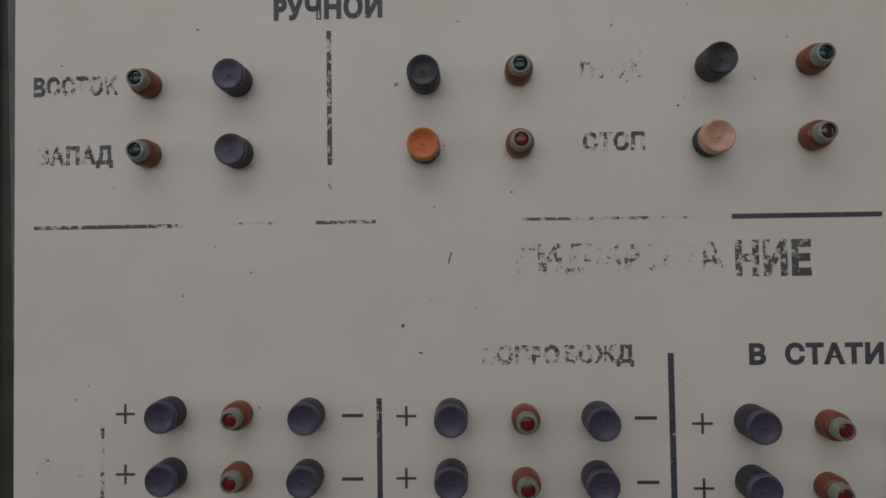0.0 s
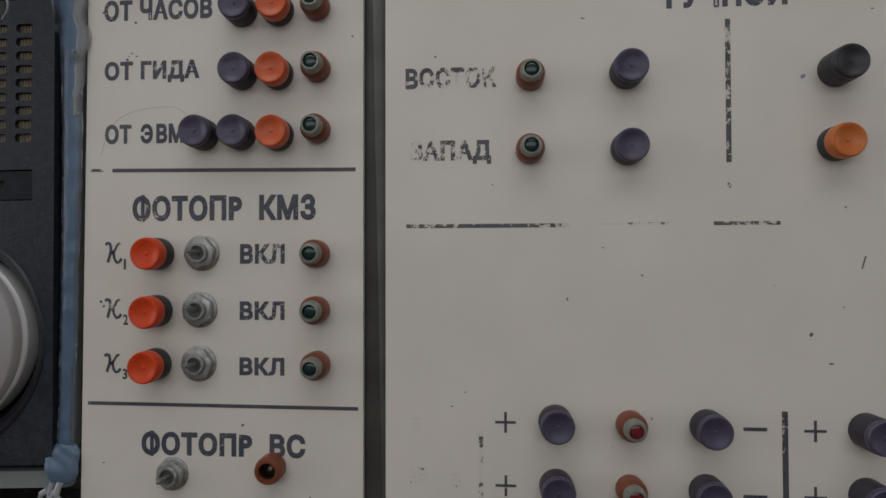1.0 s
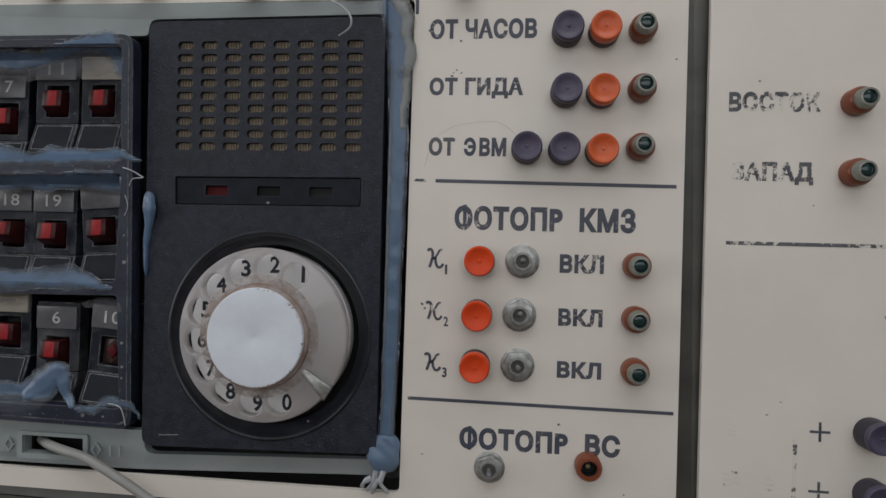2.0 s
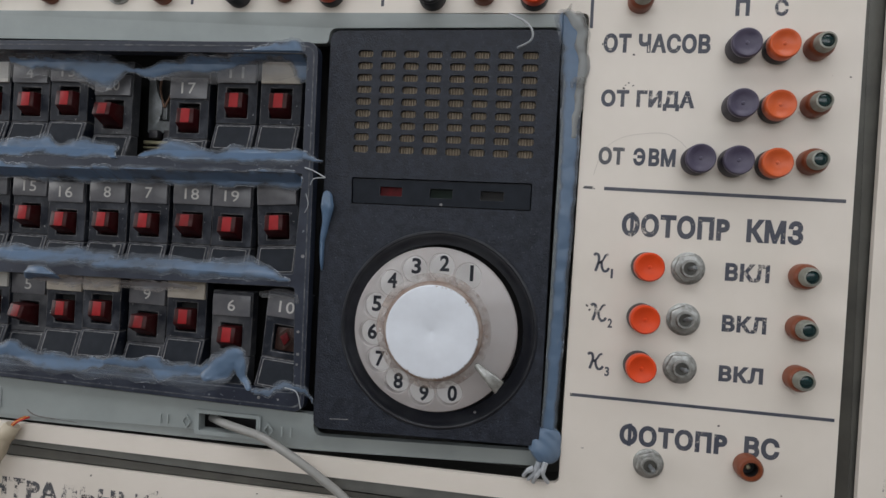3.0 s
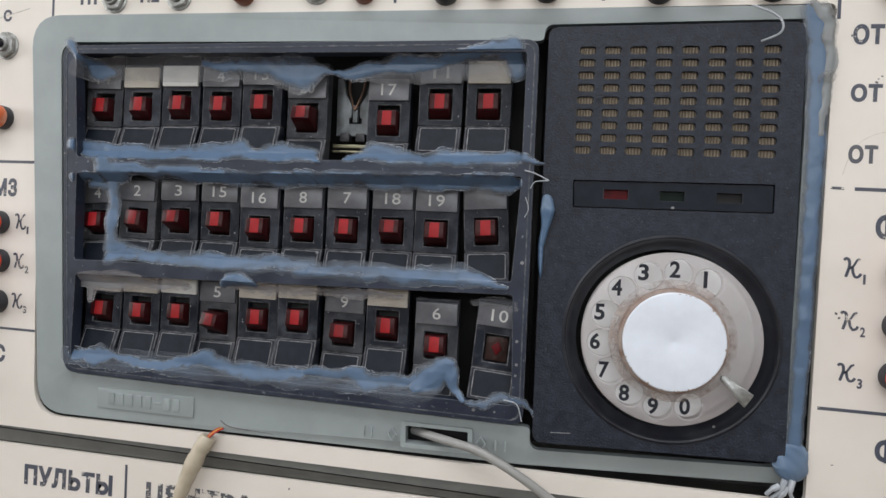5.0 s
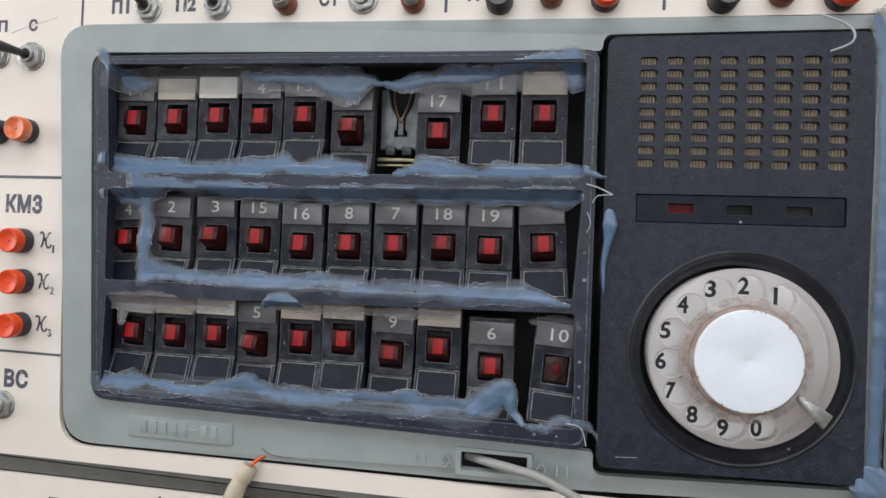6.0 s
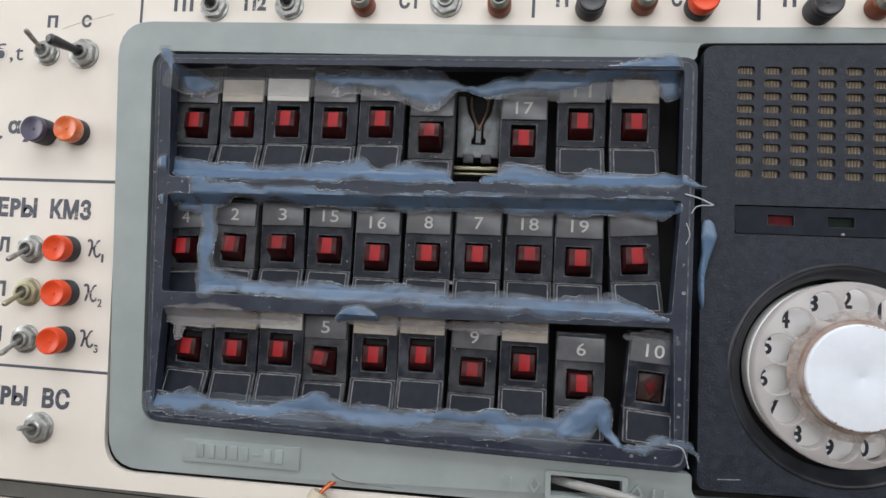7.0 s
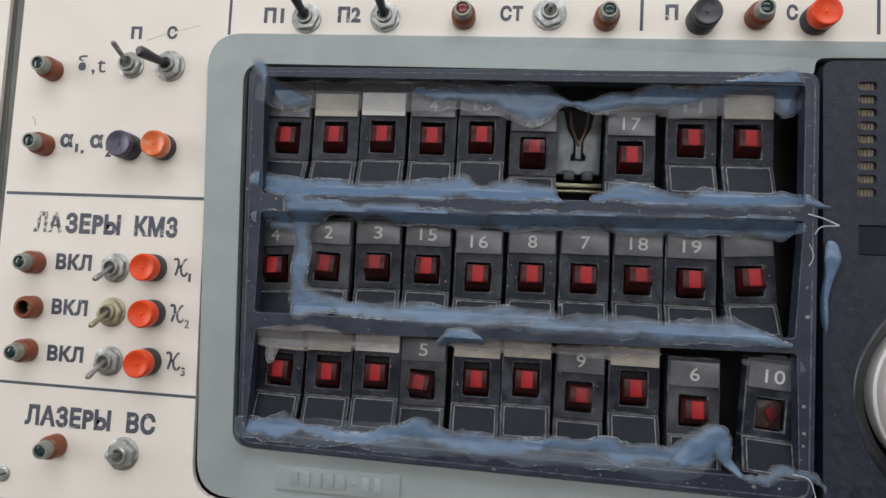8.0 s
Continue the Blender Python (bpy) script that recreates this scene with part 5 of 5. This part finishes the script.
sealant(bar_mass, "bead", "strings of blue-grey sealant over the frame's cross bar", film([([(-668.9, 118, 3.8), (-663, 112.8, 4.7), (-651.6, 115, 1.6), (-641.8, 113, 2.1), (-632.2, 113.4, 3.1), (-622.6, 111.4, 2.3), (-606.1, 109.6, 2.1)], 0.75),
                   ([(-664.6, 110, 4.2), (-649, 112.1, 2.8), (-632.2, 112.3, 3.5), (-606.1, 110.7, 3.3), (-583.1, 110.4, 3.3), (-554.8, 110.1, 3.1)], 0.75),
                   ([(-667.9, 112.3, 4.2), (-665.4, 104.1, 3.8), (-664.7, 93.4, 3.3), (-665, 81.6, 3.5), (-663.2, 72.9, 4.9), (-653.4, 70.5, 4), (-646.2, 70.4, 2.6)], 0.7),
                   ([(-684.2, 107.5, 2.1), (-678.1, 109.5, 1.9), (-673, 107.3, 2.3), (-679, 104.1, 1.9), (-669, 103.3, 2.1)], 0.6)], 7, lift=0.7), GOO)
sealant(bar_mass, "bead", "blue-grey sealant smeared along the key frame", film([([(-560.8, 111.5, 3.1), (-544.1, 111.6, 3.3), (-516.8, 111.6, 3.5), (-495.4, 111.4, 3.3), (-474.4, 112.4, 2.9), (-459, 112.3, 3.5), (-453.8, 112.2, 1.6)], 0.72)], 8, lift=0.6), GOO)
sealant(second_mass, "bead", "blue-grey sealant smeared along the key frame", film([([(-664.1, 68.5, 3.5), (-652.2, 70.4, 4), (-640.1, 69, 2.3), (-627.1, 68.6, 3.5), (-610.7, 68.4, 3.8), (-592.3, 68.1, 4), (-572, 69.3, 4.3), (-553.1, 69.3, 4)], 0.62)], 9, lift=0.8), GOO)
sealant(second_mass, "bead", "blue-grey sealant smeared along the key frame", film([([(-558.9, 66.7, 4), (-542.5, 67.7, 3.5), (-527.3, 67.7, 4.7), (-510.2, 67.5, 3.8), (-494.4, 67.6, 4), (-478.8, 69, 4.7), (-468.5, 67, 2.8), (-457.3, 65.1, 0.8)], 0.58)], 10, lift=0.8), GOO)
sealant(tag_mass, "film", "thin beige film of sealant over the paper tags", film([([(-680.7, 54.4, 3.1), (-667.9, 54.3, 4.9), (-649.9, 54.9, 4), (-635.7, 54.7, 3.3), (-619.3, 55.3, 1.4)], 0.6),
                   ([(-670.4, 55.6, 2.1), (-675.5, 50.6, 2.6), (-677, 45.3, 1.9)], 0.4)], 11, lift=0.5), BEIGE)
sealant(tag_mass, "film", "thin grey film of sealant over the paper tags", film([([(-596.2, 57.4, 1.4), (-586, 56.4, 2.8), (-569.1, 56.1, 2.8), (-552.5, 56, 1.4), (-547.5, 57.4, 1.9), (-527.9, 57.1, 2.1), (-507.7, 57.4, 1.2)], 0.6)], 12, lift=0.5), BEIGE)
sealant(tag_mass, "film", "thin grey film of sealant over a key tag", film([([(-473.4, 56.8, 1.2), (-465.3, 57.1, 2.1), (-455.1, 57.2, 1.9), (-452.1, 55, 0.7)], 0.4)], 13, lift=0.5), FILM)
sealant(bottom_mass, "film", "thin translucent film of sealant on the lower frame", film([([(-684, 14, 4), (-660, 14.5, 4.5), (-630, 14.5, 4.5), (-600, 14.5, 5), (-570, 14, 4.5), (-545, 15, 4.5), (-520, 14.5, 5), (-495, 13.5, 5)], 0.16)], 21, lift=0.3), GOO)
sealant(bottom_mass, "lump", "blue-grey sealant in lumps under the keys", film([([(-682.5, 14.5, 2.6), (-676.2, 14.9, 1.9), (-668.1, 15.6, 5.2), (-658.2, 15.3, 2.3), (-647.5, 14.4, 2.1), (-628.7, 14.3, 1.9), (-615, 17, 2.8), (-608.3, 19.6, 4), (-601.3, 17, 3.3), (-588.8, 14.7, 3.2), (-578.7, 14.9, 4.5), (-565.5, 15.5, 2.8), (-555.6, 16.3, 2.1)], 0.85)], 14, lift=0.7), GOO)
sealant(bottom_mass, "bead", "blue-grey sealant in ragged peaks under the keys", film([([(-556.7, 14.9, 2.1), (-548.1, 17.8, 2.3), (-540.5, 16.9, 2.1), (-530.9, 18.5, 3.5), (-521.3, 15.9, 4), (-510.8, 16.6, 3.3), (-501.4, 16.5, 2.3), (-494.2, 18.7, 5.6)], 0.72)], 15, lift=0.6), GOO)
sealant(bottom_mass, "lump", "thick lump of blue-grey sealant at the bottom keys", film([([(-497.2, 15.8, 3.5), (-491.1, 18.9, 6.6), (-484, 25.3, 4.7), (-480.7, 22.4, 3.1), (-478.5, 15.3, 2.1), (-475.1, 11.2, 1.4)], 1.1)], 16, lift=1.2), GOO)
sealant(bottom_mass, "bead", "thin smear of sealant with pale edges at the frame corner", film([([(-473.5, 10.3, 1.1), (-463.5, 10.5, 1.9), (-458.5, 14.1, 1.9), (-446.6, 13, 1.3), (-443.1, 10.9, 0.7), (-442.4, 7.6, 0.4)], 0.5)], 17, lift=0.6), GOO)
sealant(tag_mass, "lump", "rounded lump of blue-grey sealant on the key frame", film([([(-599.2, 56.8, 1.4), (-594.2, 59.5, 3.1), (-588.5, 60.4, 3.3), (-581.1, 58, 1.4)], 1.1)], 18, 0.4, lift=1.8), GOO)


def smear(points, widths, height, seed, lumps=0.5, steps=22, across=13, down=0.0, up=0.0):
    """A film of smeared sealant along a path: ragged edges, uneven thickness; down, up: how far its two edges sink."""
    path = smooth_path([(p[0], p[1], p[2] + proud(p[1])) for p in points], steps)
    bm = bmesh.new()
    rows = []
    count = len(path)
    for k, p in enumerate(path):
        t = (path[min(k + 1, count - 1)] - path[max(k - 1, 0)])
        t.z = 0
        t.normalize()
        s = Vector((-t.y, t.x, 0))
        at = k / (count - 1) * (len(widths) - 1)
        i = min(int(at), len(widths) - 2)
        w = widths[i] + (widths[i + 1] - widths[i]) * (at - i)
        reach = min(1.0, max(0.004, min(k, count - 1 - k) / (0.55 * steps)))
        end = math.sqrt(reach * (2 - reach))
        row = []
        for j in range(across):
            q = j / (across - 1) * 2 - 1
            side = 5.0 * (q > 0)
            edge = (noise.noise(Vector((p.x * 0.07 + seed * 7.3, p.y * 0.07, side))) * lumps + noise.noise(Vector((p.x * 0.22, p.y * 0.22 + seed, side))) * lumps * 0.7
                    + noise.noise(Vector((p.x * 0.5, p.y * 0.5 + seed, side))) * lumps * 0.12)
            y = q * w / 2 * max(0.15, 1 + edge) * end
            n1 = noise.noise(Vector((p.x * 0.1 + q * 0.4, p.y * 0.06, seed * 3.1 + q * 0.3)))
            n2 = noise.noise(Vector((p.x * 0.5, (p.y + y) * 0.5, seed * 1.7)))
            lift = height * max(0.05, (1 - abs(q) ** 4)) * end * (0.6 + 0.7 * n1 + 0.12 * n2)
            sink = (down if q < 0 else up) * abs(q) ** 1.5
            row.append(bm.verts.new(p + s * y + Vector((0, 0, lift - sink - (0.5 if abs(q) > 0.95 else 0)))))
        rows.append(row)
    for a, b in zip(rows, rows[1:]):
        for j in range(across - 1):
            bm.faces.new((a[j], a[j + 1], b[j + 1], b[j]))
    return bm


sealant(first_mass, "lump", "small lump of sealant beside the telephone unit", smear([(-442, 108, 4), (-441, 101, 5), (-441.5, 94, 4), (-443, 84, 3), (-442.5, 70, 3)], [4, 6.5, 4, 2.5, 1.5], 2.2, 13, 0.2), GOOTHICK)
sealant(edge_mass, "bead", "long bead of blue-grey sealant down the telephone unit's edge",
        film([([(-336.5, 189.5, 3.8), (-333.0, 183, 4.6), (-331.8, 170, 4.2), (-331.2, 150, 3.8), (-330.9, 125, 3.5), (-331.1, 95, 3.4), (-331.5, 60, 3.1), (-331.9, 27, 2.9), (-332.5, 6, 3.0)], 0.85)], 22, 0.3, lift=0.8), GOO)
sealant(edge_mass, "crust", "grey crust of old sealant", film([([(-335.4, 193.0, 1.6), (-331.2, 189.5, 3.8), (-328.4, 183, 3.0), (-327.6, 171, 2.6), (-327.9, 161, 2.6), (-328.8, 150, 1.9), (-329.4, 138, 1.1)], 0.75)], 23, 0.8, lift=1.3), CRUST)
nub = thing("sealant_nub", "grey nub of torn sealant with a dark hollow", "sealant", -327.8, 161.6, 0)
part("knob", lathe([(2.6, 0.4), (2.7, 2.6), (2.2, 3.9), (1.3, 4.5), (0.9, 4.3), (0.7, 3.2), (0, 3.0)], 14), CRUST, nub)
part("flap", tube(smooth_path([(-0.4, 0.6, 3.2), (-2.4, 0.9, 3.4), (-3.8, -0.6, 3.0), (-3.4, -2.4, 2.4)], 4), [1.3] * 5 + [1.0] * 4 + [0.7] * 4, 8), CRUST, nub)
for u, v, du, dv in ((-335.0, 193.4, 1.2, 3.2), (-327.2, 187.4, 0.4, 2.6)):
    part("torn_tip", tube([(u + 327.8, v - 161.6, 0.8), (u + 327.8 + du * 0.5, v - 161.6 + dv * 0.5, 2.2), (u + 327.8 + du, v - 161.6 + dv, 3.0)], [1.1, 0.8, 0.25], 8), CRUST, nub, "torn pale tip")
sealant(edge_mass, "lump", "round blob of sealant with hanging threads at the corner", smear([(-335, 6, 2), (-334, 1, 3), (-333.5, -5, 4), (-335, -10, 3)], [9, 15, 15, 7], 3.6, 15, 0.12), GOOTHICK)
threads = thing("sealant_threads", "pale threads of set sealant hanging over the gap", "sealant", 0, 0, 0, "smears of sealant on the intercom")
for a, b, c in (((-336, -9, 3), (-337.5, -14, 3), (-340.5, -18.5, 1)), ((-333, -9, 3), (-334, -14, 3.5), (-331, -19, 1)), ((-338, -12, 3), (-341, -14, 3), (-342.5, -17, 1.2)), ((-335, -12, 3), (-337, -16, 3), (-338, -19.5, 1))):
    part("thread", tube(smooth_path([a, b, c]), [1.3] * 6 + [0.9] * 6 + [0.4], 8), GOOD, threads)
for pts, r in ((((-452, 118, 7.5), (-447, 116.5, 8.5), (-441, 113.5, 9.5)), 0.32), (((-449, 110, 7.2), (-447, 113, 8), (-441.5, 113.4, 9.5)), 0.25), (((-451, 106, 7), (-449.5, 101, 7.2), (-451, 97, 7)), 0.18),
               ((((-456, 14, 7), (-450, 12.5, 7.3), (-447.5, 5, 7.4))), 0.24)):
    part("thread", tube(smooth_path(pts), r, 8), GOOD, threads)
hair = thing("loose_thread", "loose white thread curling over the telephone unit's top", "thread", 0, 0, 0)
part("strand", tube(smooth_path([(-361, 190, 8), (-354, 185.5, 11), (-350.3, 181, 12), (-350.8, 177, 11), (-356.5, 175.2, 7)]), 0.45, 8), GOOD, hair)

wire = thing("taped_wire_joint", "cream-sleeved wire joint with bare red and yellow strands", "cable", 0, 0)
part("sleeve", tube(smooth_path([(-603.2, -21.5, 4.5), (-606, -27, 6), (-610.5, -39, 7.5), (-615, -52, 8), (-621, -72, 8), (-628, -98, 6), (-634, -130, 4)]), [3.2] * 4 + [4.0] * 4 + [4.4] * 3 + [3.9] * 3 + [3.6] * 3 + [3.1] * 6 + [3.4] * 2 + [3.0] * 4 + [2.8] * 8, 16), SLEEVE, wire)
part("sleeve_end", tube([(-602.2, -19.6, 4.2), (-602.6, -20.4, 4.4), (-605.2, -25.6, 5.6), (-605.7, -26.6, 5.9)], [3.4, 4.1, 4.3, 3.8], 16), SLEEVE, wire)
for mat, dx in ((WIRERED, -0.4), (WIREYEL, 0.8), (WIRERED, 1.7)):
    part("strand", tube(smooth_path([(-602.6 + dx * 0.4, -20, 5), (-601 + dx * 0.5, -18.2, 4.8), (-599.6 + dx * 0.8, -16.8, 2.5), (-598.8 + dx, -16.4, 0)]), 0.55, 8), mat, wire)
lead = thing("grey_cable", "grey round cable coming out of the frame's slot", "cable", 0, 0)
part("sheath", tube(smooth_path([(-500, -9, -8), (-488, -8.2, 1), (-478, -8.6, 5), (-466, -10.6, 7), (-451, -17.2, 8), (-436, -26.5, 7), (-422, -37, 6), (-412, -52, 5), (-404, -80, 5), (-400, -130, 4)]), 2.0, 14), CABLE, lead)
